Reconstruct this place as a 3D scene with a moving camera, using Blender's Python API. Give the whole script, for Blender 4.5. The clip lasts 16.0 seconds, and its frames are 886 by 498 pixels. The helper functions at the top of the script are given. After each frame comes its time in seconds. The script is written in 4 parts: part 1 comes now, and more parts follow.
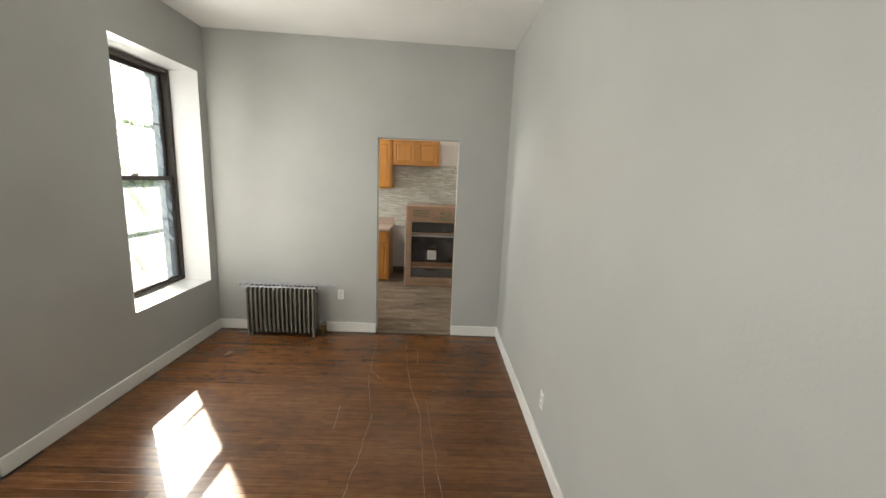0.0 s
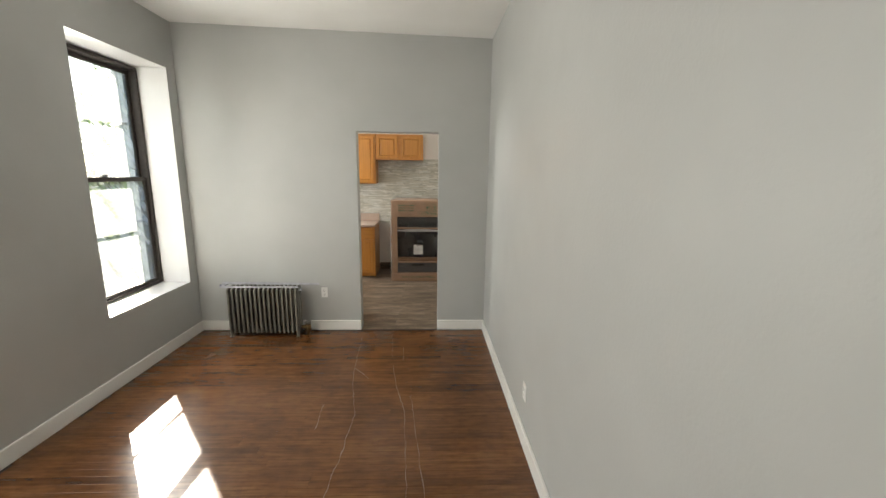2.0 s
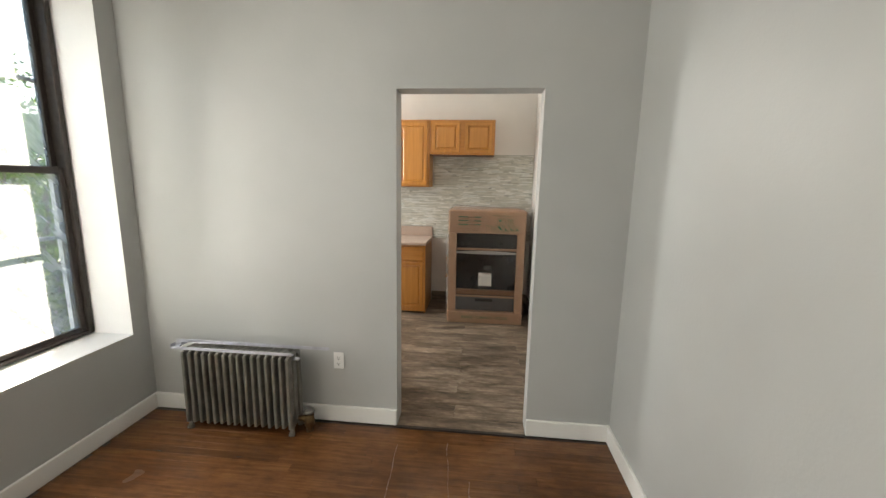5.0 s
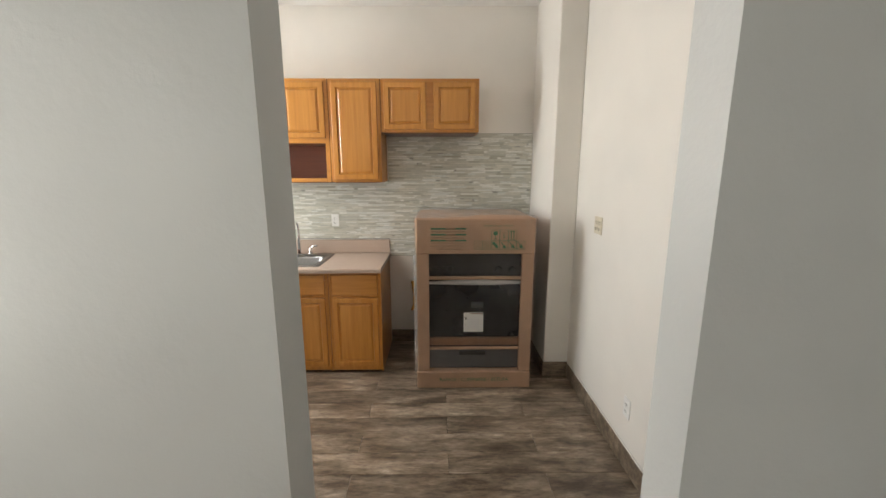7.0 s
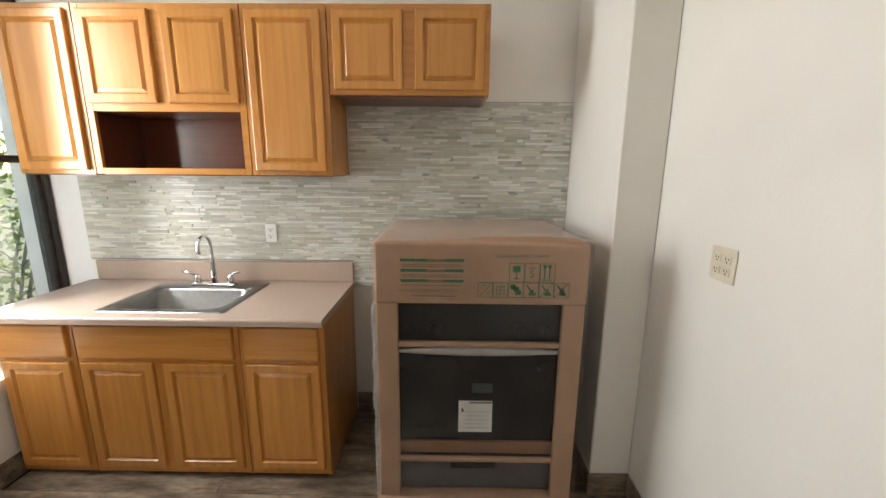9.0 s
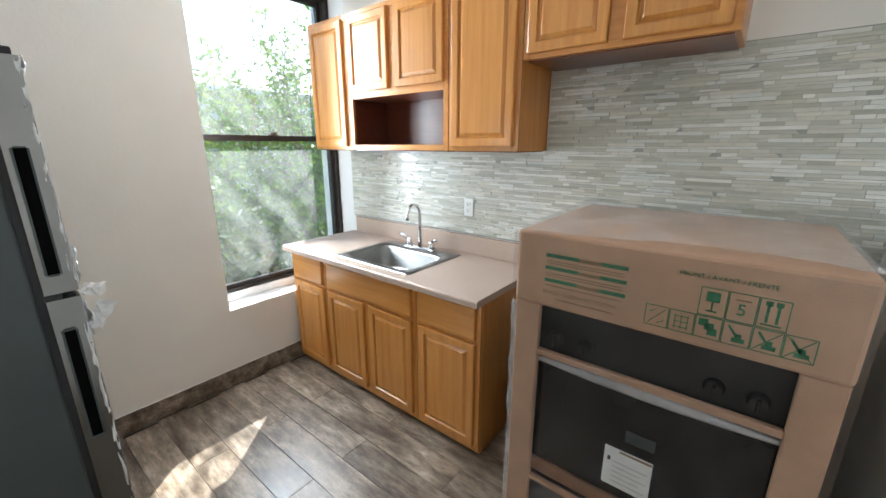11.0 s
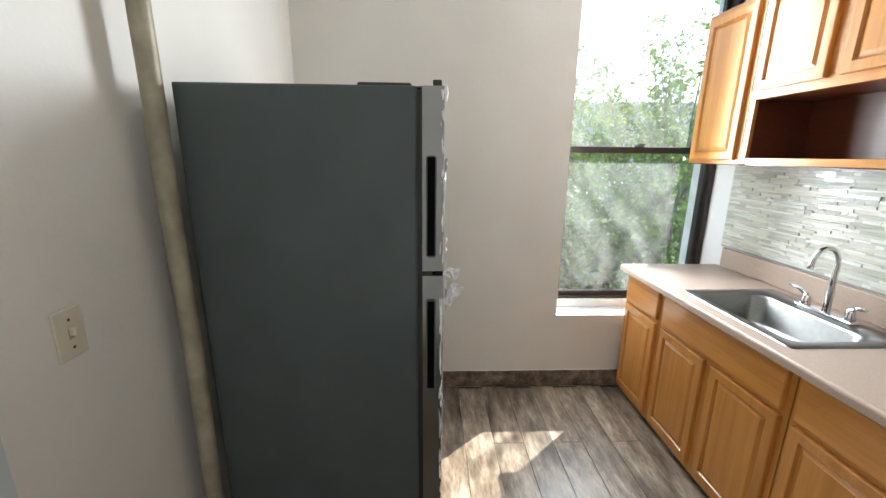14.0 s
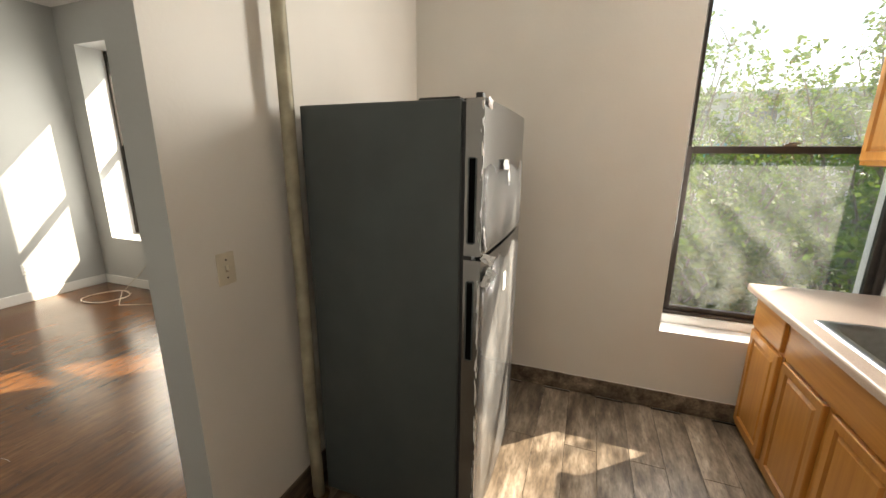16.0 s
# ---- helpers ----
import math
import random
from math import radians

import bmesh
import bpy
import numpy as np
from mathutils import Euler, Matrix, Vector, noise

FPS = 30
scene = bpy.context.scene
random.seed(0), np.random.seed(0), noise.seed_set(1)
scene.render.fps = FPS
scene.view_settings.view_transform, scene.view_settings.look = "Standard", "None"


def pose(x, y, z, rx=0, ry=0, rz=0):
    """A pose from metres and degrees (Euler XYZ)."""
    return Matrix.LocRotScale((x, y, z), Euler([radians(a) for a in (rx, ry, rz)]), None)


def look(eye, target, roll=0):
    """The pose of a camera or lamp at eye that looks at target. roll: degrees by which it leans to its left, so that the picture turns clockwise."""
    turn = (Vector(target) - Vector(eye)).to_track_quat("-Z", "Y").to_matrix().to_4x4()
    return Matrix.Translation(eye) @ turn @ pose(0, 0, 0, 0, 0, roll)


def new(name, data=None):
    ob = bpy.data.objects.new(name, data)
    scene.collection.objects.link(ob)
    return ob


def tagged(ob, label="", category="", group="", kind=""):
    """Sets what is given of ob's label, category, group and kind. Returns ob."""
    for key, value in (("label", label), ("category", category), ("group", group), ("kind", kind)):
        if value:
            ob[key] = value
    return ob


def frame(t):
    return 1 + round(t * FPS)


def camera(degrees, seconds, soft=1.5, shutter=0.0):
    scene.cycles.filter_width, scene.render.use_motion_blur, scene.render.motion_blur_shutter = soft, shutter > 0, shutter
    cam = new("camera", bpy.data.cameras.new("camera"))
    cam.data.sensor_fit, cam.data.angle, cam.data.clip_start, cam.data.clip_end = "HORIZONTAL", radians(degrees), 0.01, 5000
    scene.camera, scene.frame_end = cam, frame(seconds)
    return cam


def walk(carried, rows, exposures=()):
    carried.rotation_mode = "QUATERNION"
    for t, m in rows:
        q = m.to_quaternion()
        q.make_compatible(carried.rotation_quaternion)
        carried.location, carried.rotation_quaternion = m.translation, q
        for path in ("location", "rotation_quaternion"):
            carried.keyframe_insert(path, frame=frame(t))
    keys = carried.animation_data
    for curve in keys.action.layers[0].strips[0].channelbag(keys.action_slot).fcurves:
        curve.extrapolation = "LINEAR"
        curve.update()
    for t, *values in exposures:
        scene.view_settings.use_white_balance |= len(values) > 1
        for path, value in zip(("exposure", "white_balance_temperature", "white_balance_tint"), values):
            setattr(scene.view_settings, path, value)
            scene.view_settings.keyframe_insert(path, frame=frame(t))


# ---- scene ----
cam = camera(97.9, 16.0)
PATH = [
    (0, (0.272, -0.151, 1.749), (0.311, 1.817, 1.398), 2.3),
    (0.5, (0.297, -0.148, 1.746), (0.396, 1.819, 1.397), 1.6),
    (1, (0.324, -0.137, 1.744), (0.45, 1.826, 1.385), 1.2),
    (1.5, (0.337, -0.131, 1.731), (0.491, 1.83, 1.366), 0.7),
    (2, (0.374, -0.114, 1.734), (0.451, 1.849, 1.357), 0.7),
    (2.5, (0.406, -0.055, 1.724), (0.382, 1.91, 1.353), 0.1),
    (3, (0.346, 0.189, 1.735), (0.292, 2.159, 1.39), 0.2),
    (3.2, (0.325, 0.322, 1.736), (0.256, 2.294, 1.408), 0.2),
    (5.3, (0.107, 1.964, 1.617), (-0.087, 3.926, 1.28), 1.1),
    (5.5, (0.082, 2.14, 1.618), (-0.096, 4.104, 1.281), 0.9),
    (6, (0.008, 2.555, 1.623), (-0.127, 4.52, 1.278), 1.0),
    (6.5, (-0.051, 2.96, 1.637), (-0.079, 4.926, 1.269), -0.2),
    (7, (-0.052, 3.324, 1.636), (-0.03, 5.287, 1.257), -0.1),
    (7.5, (-0.036, 3.658, 1.611), (0.01, 5.624, 1.246), 0.5),
    (8, (-0.038, 3.982, 1.611), (0.161, 5.941, 1.26), -0.3),
    (10.5, (0.363, 4.996, 1.589), (-0.528, 6.702, 1.046), 0.5),
    (11, (0.391, 4.891, 1.607), (-0.81, 6.402, 1.085), -0.0),
    (11.5, (0.334, 4.822, 1.626), (-1.069, 6.158, 1.13), -0.3),
    (12, (0.285, 4.763, 1.624), (-1.254, 5.95, 1.152), -0.1),
    (12.5, (0.215, 4.714, 1.618), (-1.447, 5.724, 1.153), 0.5),
    (13, (0.186, 4.744, 1.609), (-1.597, 5.517, 1.138), 0.9),
    (13.5, (0.211, 4.849, 1.611), (-1.687, 5.257, 1.131), 0.9),
    (14, (0.258, 4.99, 1.606), (-1.683, 5.062, 1.133), 0.6),
    (14.5, (0.219, 5.113, 1.594), (-1.723, 4.974, 1.135), 0.8),
    (15, (0.213, 5.231, 1.601), (-1.695, 4.851, 1.135), 0.5),
    (15.5, (0.292, 5.31, 1.613), (-1.57, 4.752, 1.143), 0.4),
    (16, (0.401, 5.366, 1.607), (-1.421, 4.687, 1.137), 0.4),
]
walk(cam, [(t, look(eye, target, roll)) for t, eye, target, roll in PATH], [(0, 2.36, 6900, 8), (5.5, 2.36, 6900, 9), (8.0, 2.14, 6800, 9), (10.5, 2.48, 6450, 8), (11.2, 2.52, 5650, 3), (13.3, 2.52, 5650, 3), (15.0, 2.22, 7100, 9), (16, 2.1, 7400, 9)])

# ---- world, sun, exposure ----
SUN_DIR = Vector((1.507, -1.755, -1.70)).normalized()
world = bpy.data.worlds.new("world")
scene.world = world
world.use_nodes = True
wn = world.node_tree.nodes
wn.clear()
sky = wn.new("ShaderNodeTexSky")
sky.sky_type = "NISHITA"
sky.sun_disc = False
sky.sun_elevation = math.asin(-SUN_DIR.z)
sky.sun_rotation = math.atan2(-SUN_DIR.x, -SUN_DIR.y)
bg = wn.new("ShaderNodeBackground")
bg.inputs["Strength"].default_value = 0.08
wo = wn.new("ShaderNodeOutputWorld")
world.node_tree.links.new(sky.outputs[0], bg.inputs["Color"])
world.node_tree.links.new(bg.outputs[0], wo.inputs["Surface"])
sun_data = bpy.data.lights.new("sun", "SUN")
sun_data.energy = 3.8
sun_data.angle = radians(0.6)
sun_data.color = (1.0, 0.93, 0.82)
sun = new("sun", sun_data)
sun.matrix_world = look((-20, 24, 22), Vector((-20, 24, 22)) + SUN_DIR)


def skylight(x, y0, y1, z0, z1, power, tint, aim, fall):
    """The open sky's light in a window's opening, on the room side of the frame."""
    d = bpy.data.lights.new("skylight", "AREA")
    d.shape, d.size, d.size_y, d.energy, d.color = "RECTANGLE", y1 - y0, z1 - z0, power, tint
    p = Vector((x, (y0 + y1) / 2, (z0 + z1) / 2))
    new("skylight", d).matrix_world = look(p, p + Vector((1, aim, fall)))


skylight(-2.27, 2.96, 3.56, 0.75, 2.55, 7.6, (0.98, 0.98, 0.95), -0.75, -0.12)
skylight(-2.60, 0.10, 1.0, 0.75, 2.6, 8.6, (0.98, 0.98, 0.95), 0.1, -0.12)
skylight(-2.235, 5.92, 6.42, 1.10, 2.60, 13.0, (0.96, 0.98, 1.0), -0.55, -0.05)


# ---- materials ----
def mat_base(name):
    m = bpy.data.materials.new(name)
    m.use_nodes = True
    nt = m.node_tree
    b = nt.nodes["Principled BSDF"]
    return m, nt, b


def add(nt, kind, **values):
    n = nt.nodes.new(kind)
    for k, v in values.items():
        n.inputs[k.replace("_", " ")].default_value = v
    return n


def coords(nt, scale=(1, 1, 1), space="Object"):
    tc = nt.nodes.new("ShaderNodeTexCoord")
    mp = nt.nodes.new("ShaderNodeMapping")
    mp.inputs["Scale"].default_value = scale
    nt.links.new(tc.outputs[space], mp.inputs["Vector"])
    return mp.outputs[0]


def world_coords(nt, scale=(1, 1, 1)):
    g = nt.nodes.new("ShaderNodeNewGeometry")
    mp = nt.nodes.new("ShaderNodeMapping")
    mp.inputs["Scale"].default_value = scale
    nt.links.new(g.outputs["Position"], mp.inputs["Vector"])
    return mp.outputs[0]


def ramp(nt, fac, stops):
    r = nt.nodes.new("ShaderNodeValToRGB")
    els = r.color_ramp.elements
    while len(els) < len(stops):
        els.new(0.5)
    for e, (p, c) in zip(els, stops):
        e.position = p
        e.color = (*c, 1) if len(c) == 3 else c
    nt.links.new(fac, r.inputs["Fac"])
    return r.outputs["Color"]


def blend(nt, fac, a, b, mode="MIX"):
    n = nt.nodes.new("ShaderNodeMix")
    n.data_type = "RGBA"
    n.blend_type = mode
    for sock, v in ((n.inputs[0], fac), (n.inputs[6], a), (n.inputs[7], b)):
        if isinstance(v, (int, float)):
            sock.default_value = v
        elif isinstance(v, tuple):
            sock.default_value = (*v, 1)
        else:
            nt.links.new(v, sock)
    return n.outputs[2]


def bump(nt, b, height, strength=0.2, distance=0.002):
    n = nt.nodes.new("ShaderNodeBump")
    n.inputs["Strength"].default_value = strength
    n.inputs["Distance"].default_value = distance
    nt.links.new(height, n.inputs["Height"])
    nt.links.new(n.outputs[0], b.inputs["Normal"])


def noise_tex(nt, vec, scale, detail=4, rough=0.55):
    n = add(nt, "ShaderNodeTexNoise", Scale=scale, Detail=detail, Roughness=rough)
    nt.links.new(vec, n.inputs["Vector"])
    return n.outputs["Fac"]


def paint(name, color, rough=0.5, amount=0.06, relief=0.25, orange=60):
    """Rolled wall paint: slight blotches, roller stipple and broad plaster waves."""
    m, nt, b = mat_base(name)
    v = world_coords(nt)
    big = noise_tex(nt, v, 1.3, 3)
    fine = noise_tex(nt, v, orange, 3)
    dark = tuple(c * (1 - amount) for c in color)
    light = tuple(min(1, c * (1 + amount * 0.6)) for c in color)
    nt.links.new(ramp(nt, big, [(0.3, dark), (0.7, light)]), b.inputs["Base Color"])
    b.inputs["Roughness"].default_value = rough
    mix = nt.nodes.new("ShaderNodeMath")
    mix.operation = "MULTIPLY_ADD"
    mix.inputs[1].default_value = 6.0
    nt.links.new(noise_tex(nt, v, 2.2, 2), mix.inputs[0])
    nt.links.new(fine, mix.inputs[2])
    bump(nt, b, mix.outputs[0], relief, 0.003)
    return m


def plain(name, color, rough=0.5, metal=0.0, amount=0.12, scale=25, relief=0.05, spec=None):
    m, nt, b = mat_base(name)
    v = world_coords(nt)
    n = noise_tex(nt, v, scale, 5)
    nt.links.new(ramp(nt, n, [(0.3, tuple(c * (1 - amount) for c in color)), (0.7, tuple(min(1, c * (1 + amount)) for c in color))]), b.inputs["Base Color"])
    b.inputs["Roughness"].default_value = rough
    b.inputs["Metallic"].default_value = metal
    if spec is not None:
        b.inputs["Specular IOR Level"].default_value = spec
    if relief:
        bump(nt, b, noise_tex(nt, v, scale * 4, 3), relief, 0.001)
    return m


def wood(name, dark, light, grain=(1, 1, 9), axis="z", rough=0.3, coat=0.4, tone_by="object", tone=0.15):
    """Varnished wood with grain along one axis; each piece takes its own tone."""
    m, nt, b = mat_base(name)
    s = {"x": (1.2, 22, 22), "y": (22, 1.2, 22), "z": (22, 22, 1.2)}[axis]
    v = world_coords(nt, s)
    info = nt.nodes.new("ShaderNodeObjectInfo")
    off = nt.nodes.new("ShaderNodeVectorMath")
    off.operation = "MULTIPLY_ADD"
    off.inputs[1].default_value = (37, 19, 53)
    nt.links.new(info.outputs["Random"], off.inputs[0])
    nt.links.new(v, off.inputs[2])
    g1 = noise_tex(nt, off.outputs[0], 1.6, 6, 0.6)
    g2 = noise_tex(nt, off.outputs[0], 7.0, 3, 0.6)
    base = ramp(nt, g1, [(0.25, dark), (0.5, tuple((a + c) / 2 for a, c in zip(dark, light))), (0.75, light)])
    fine = ramp(nt, g2, [(0.3, (0.91, 0.89, 0.87)), (0.7, (1, 1, 1))])
    col = blend(nt, 0.8, base, fine, "MULTIPLY")
    rnd = ramp(nt, info.outputs["Random"], [(0, (1 - tone,) * 3), (1, (1, 1, 1))])
    col = blend(nt, 1.0, col, rnd, "MULTIPLY")
    nt.links.new(col, b.inputs["Base Color"])
    b.inputs["Roughness"].default_value = rough
    b.inputs["Coat Weight"].default_value = coat
    b.inputs["Coat Roughness"].default_value = 0.15
    bump(nt, b, g2, 0.08, 0.001)
    return m


WALL_GREY = paint("grey_wall_paint", (0.45, 0.457, 0.447), 0.42)
WALL_WHITE = paint("cream_wall_paint", (0.79, 0.76, 0.71), 0.45)
CEIL_WHITE = paint("ceiling_paint", (0.84, 0.83, 0.81), 0.6, 0.05, 0.4)
REVEAL = paint("white_gloss_paint", (0.80, 0.80, 0.80), 0.3, 0.05, 0.35, 40)
TRIM = paint("baseboard_paint", (0.80, 0.79, 0.76), 0.35, 0.06, 0.3, 30)
HONEY = wood("honey_maple", (0.46, 0.180, 0.032), (0.64, 0.298, 0.067), rough=0.32, coat=0.30, tone=0.14)
HONEY_X = wood("honey_maple_cross", (0.46, 0.180, 0.032), (0.64, 0.298, 0.067), axis="x", rough=0.32, coat=0.30, tone=0.14)
NICHE = wood("dark_red_brown", (0.10, 0.022, 0.008), (0.16, 0.04, 0.014), axis="x", rough=0.3, coat=0.3, tone=0.05)
BRONZE = plain("dark_bronze_aluminium", (0.035, 0.028, 0.024), 0.45, 0.3, 0.3, 30)
STEEL = plain("brushed_steel", (0.25, 0.25, 0.248), 0.28, 1.0, 0.08, 40, 0.03)
CHROME = plain("chrome", (0.75, 0.75, 0.76), 0.08, 1.0, 0.03, 20, 0)
CARD = plain("corrugated_card", (0.44, 0.275, 0.18), 0.75, 0, 0.10, 9, 0.12)
CARD_DARK = plain("card_inside", (0.24, 0.13, 0.075), 0.8, 0, 0.12, 9, 0.1)
GREEN_INK = plain("green_ink", (0.035, 0.16, 0.075), 0.7, 0, 0.2, 60, 0)
BROWN_INK = plain("faded_ink", (0.22, 0.15, 0.085), 0.8, 0, 0.2, 60, 0)
BLACK_GLASS = plain("black_oven_glass", (0.012, 0.013, 0.016), 0.12, 0, 0.2, 5, 0)
BLACK_PLASTIC = plain("black_plastic", (0.012, 0.012, 0.013), 0.5, 0, 0.2, 20, 0.03)
PAPER = plain("white_paper", (0.75, 0.75, 0.73), 0.7, 0, 0.05, 30, 0)
FRIDGE_SIDE = plain("charcoal_enamel", (0.064, 0.076, 0.078), 0.42, 0.15, 0.10, 5, 0.06)
FRIDGE_DOOR = plain("stainless_door", (0.24, 0.237, 0.23), 0.22, 1.0, 0.08, 8, 0.02)
HANDLE_GREY = plain("satin_grey_handle", (0.52, 0.52, 0.53), 0.35, 0.3, 0.06, 20, 0)
IVORY = plain("ivory_plastic", (0.66, 0.60, 0.48), 0.4, 0, 0.05, 20, 0)
WHITE_PLASTIC = plain("white_plastic", (0.8, 0.8, 0.78), 0.35, 0, 0.04, 20, 0)
# Near-black matte colour that paints the shade of the fridge grip hollows.
RECESS_SHADE = plain("painted_recess_shade", (0.004, 0.004, 0.004), 0.95, 0, 0.1, 20, 0, 0.05)
SWITCH_SLOT = plain("ivory_shade", (0.40, 0.35, 0.26), 0.5, 0, 0.05, 20, 0)
SLOT = plain("dark_slot", (0.03, 0.025, 0.02), 0.6, 0, 0.1, 20, 0)
IRON = plain("silver_painted_iron", (0.24, 0.235, 0.21), 0.33, 0.55, 0.25, 14, 0.35)
BRASS = plain("tarnished_brass", (0.16, 0.10, 0.045), 0.45, 0.8, 0.4, 40, 0.4)
PIPE_PAINT = plain("aged_cream_pipe_paint", (0.33, 0.30, 0.22), 0.5, 0.2, 0.25, 12, 0.4)
GALV = plain("galvanised_strip", (0.48, 0.49, 0.54), 0.35, 0.6, 0.15, 20, 0.1)
YELLOW = plain("yellow_gas_hose", (0.55, 0.26, 0.02), 0.5, 0, 0.15, 30, 0)
CABLE = plain("cream_cable", (0.62, 0.58, 0.50), 0.5, 0, 0.05, 30, 0)
SUBFLOOR = plain("dark_joint", (0.03, 0.02, 0.014), 0.9, 0, 0.2, 20, 0)
GROUT = plain("grey_grout", (0.34, 0.34, 0.31), 0.9, 0, 0.1, 40, 0.2)
STONE_OUT = plain("limestone_out", (0.55, 0.52, 0.46), 0.9, 0, 0.15, 3, 0.3)
SOIL = plain("garden_soil", (0.07, 0.075, 0.035), 1.0, 0, 0.4, 2, 0.3)
FACADE = plain("pale_facade", (0.62, 0.60, 0.56), 0.9, 0, 0.1, 1.5, 0.2)
TEAL = plain("teal_cladding", (0.10, 0.36, 0.36), 0.7, 0, 0.15, 2, 0.1)
DARK_PANE = plain("far_window_glass", (0.08, 0.10, 0.12), 0.15, 0, 0.2, 2, 0)
BARK = plain("bark", (0.16, 0.13, 0.10), 0.95, 0, 0.3, 20, 0.5)


def leaf_material():
    m, nt, b = mat_base("spring_leaf")
    g = nt.nodes.new("ShaderNodeNewGeometry")
    col = ramp(nt, g.outputs["Random Per Island"], [(0, (0.06, 0.12, 0.02)), (0.5, (0.12, 0.21, 0.035)), (1, (0.20, 0.27, 0.05))])
    nt.links.new(col, b.inputs["Base Color"])
    b.inputs["Roughness"].default_value = 0.5
    t = nt.nodes.new("ShaderNodeBsdfTranslucent")
    nt.links.new(col, t.inputs["Color"])
    mx = nt.nodes.new("ShaderNodeMixShader")
    mx.inputs[0].default_value = 0.45
    out = nt.nodes["Material Output"]
    nt.links.new(b.outputs[0], mx.inputs[1])
    nt.links.new(t.outputs[0], mx.inputs[2])
    nt.links.new(mx.outputs[0], out.inputs["Surface"])
    return m


def thin_gloss(nt, low, high, normal=None):
    """Reflectance of a thin sheet, rising towards a grazing view, the same from both sides."""
    lw = nt.nodes.new("ShaderNodeLayerWeight")
    if normal is not None:
        nt.links.new(normal, lw.inputs["Normal"])
    p = nt.nodes.new("ShaderNodeMath")
    p.operation = "POWER"
    p.inputs[1].default_value = 5.0
    nt.links.new(lw.outputs["Facing"], p.inputs[0])
    r = nt.nodes.new("ShaderNodeMath")
    r.operation = "MULTIPLY_ADD"
    r.inputs[1].default_value = high - low
    r.inputs[2].default_value = low
    nt.links.new(p.outputs[0], r.inputs[0])
    return r.outputs[0]


def glass_material(name, dust_haze, streak=True):
    """Thin window pane: clear with a sharp gloss, under a film of wiped dust or, in the room, added white haze."""
    m, nt, b = mat_base(name)
    nt.nodes.remove(b)
    out = nt.nodes["Material Output"]
    clear = nt.nodes.new("ShaderNodeBsdfTransparent")
    clear.inputs["Color"].default_value = (0.93, 0.95, 0.94, 1)
    gloss = nt.nodes.new("ShaderNodeBsdfGlossy")
    gloss.inputs["Roughness"].default_value = 0.02
    m1 = nt.nodes.new("ShaderNodeMixShader")
    nt.links.new(thin_gloss(nt, 0.03, 0.5), m1.inputs[0])
    nt.links.new(clear.outputs[0], m1.inputs[1])
    nt.links.new(gloss.outputs[0], m1.inputs[2])
    film = nt.nodes.new("ShaderNodeBsdfTranslucent")
    film.inputs["Color"].default_value = (0.85, 0.87, 0.88, 1)
    v = world_coords(nt, (1, 1, 1))
    turn = nt.nodes.new("ShaderNodeMapping")
    turn.inputs["Rotation"].default_value = (radians(-38), 0, 0)
    nt.links.new(v, turn.inputs["Vector"])
    rot = nt.nodes.new("ShaderNodeMapping")
    rot.inputs["Scale"].default_value = (1, 5.5, 1.2)
    nt.links.new(turn.outputs[0], rot.inputs["Vector"])
    st = noise_tex(nt, rot.outputs[0], 1.6, 4, 0.6)
    fac = ramp(nt, st, [(0.38, (dust_haze * 0.35,) * 3), (0.7, (dust_haze,) * 3)])
    m2 = nt.nodes.new("ShaderNodeMixShader")
    nt.links.new(fac, m2.inputs[0])
    nt.links.new(m1.outputs[0], m2.inputs[1])
    nt.links.new(film.outputs[0], m2.inputs[2])
    nt.links.new(m2.outputs[0], out.inputs["Surface"])
    return m


def film_material(name, h0, h1):
    """Crinkled clear packing film."""
    m, nt, b = mat_base(name)
    nt.nodes.remove(b)
    out = nt.nodes["Material Output"]
    clear = nt.nodes.new("ShaderNodeBsdfTransparent")
    clear.inputs["Color"].default_value = (0.97, 0.97, 0.97, 1)
    gloss = nt.nodes.new("ShaderNodeBsdfGlossy")
    gloss.inputs["Roughness"].default_value = 0.16
    v = world_coords(nt, (1, 1, 0.6))
    bp = nt.nodes.new("ShaderNodeBump")
    bp.inputs["Strength"].default_value = 0.55
    bp.inputs["Distance"].default_value = 0.012
    nt.links.new(noise_tex(nt, v, 4, 2), bp.inputs["Height"])
    nt.links.new(bp.outputs[0], gloss.inputs["Normal"])
    m1 = nt.nodes.new("ShaderNodeMixShader")
    nt.links.new(thin_gloss(nt, 0.035, 0.6, bp.outputs[0]), m1.inputs[0])
    nt.links.new(clear.outputs[0], m1.inputs[1])
    nt.links.new(gloss.outputs[0], m1.inputs[2])
    haze = nt.nodes.new("ShaderNodeBsdfDiffuse")
    haze.inputs["Color"].default_value = (0.8, 0.8, 0.8, 1)
    m2 = nt.nodes.new("ShaderNodeMixShader")
    nt.links.new(ramp(nt, noise_tex(nt, v, 5, 4, 0.7), [(0.42, (h0,) * 3), (0.75, (h1,) * 3)]), m2.inputs[0])
    nt.links.new(m1.outputs[0], m2.inputs[1])
    nt.links.new(haze.outputs[0], m2.inputs[2])
    nt.links.new(m2.outputs[0], out.inputs["Surface"])
    return m


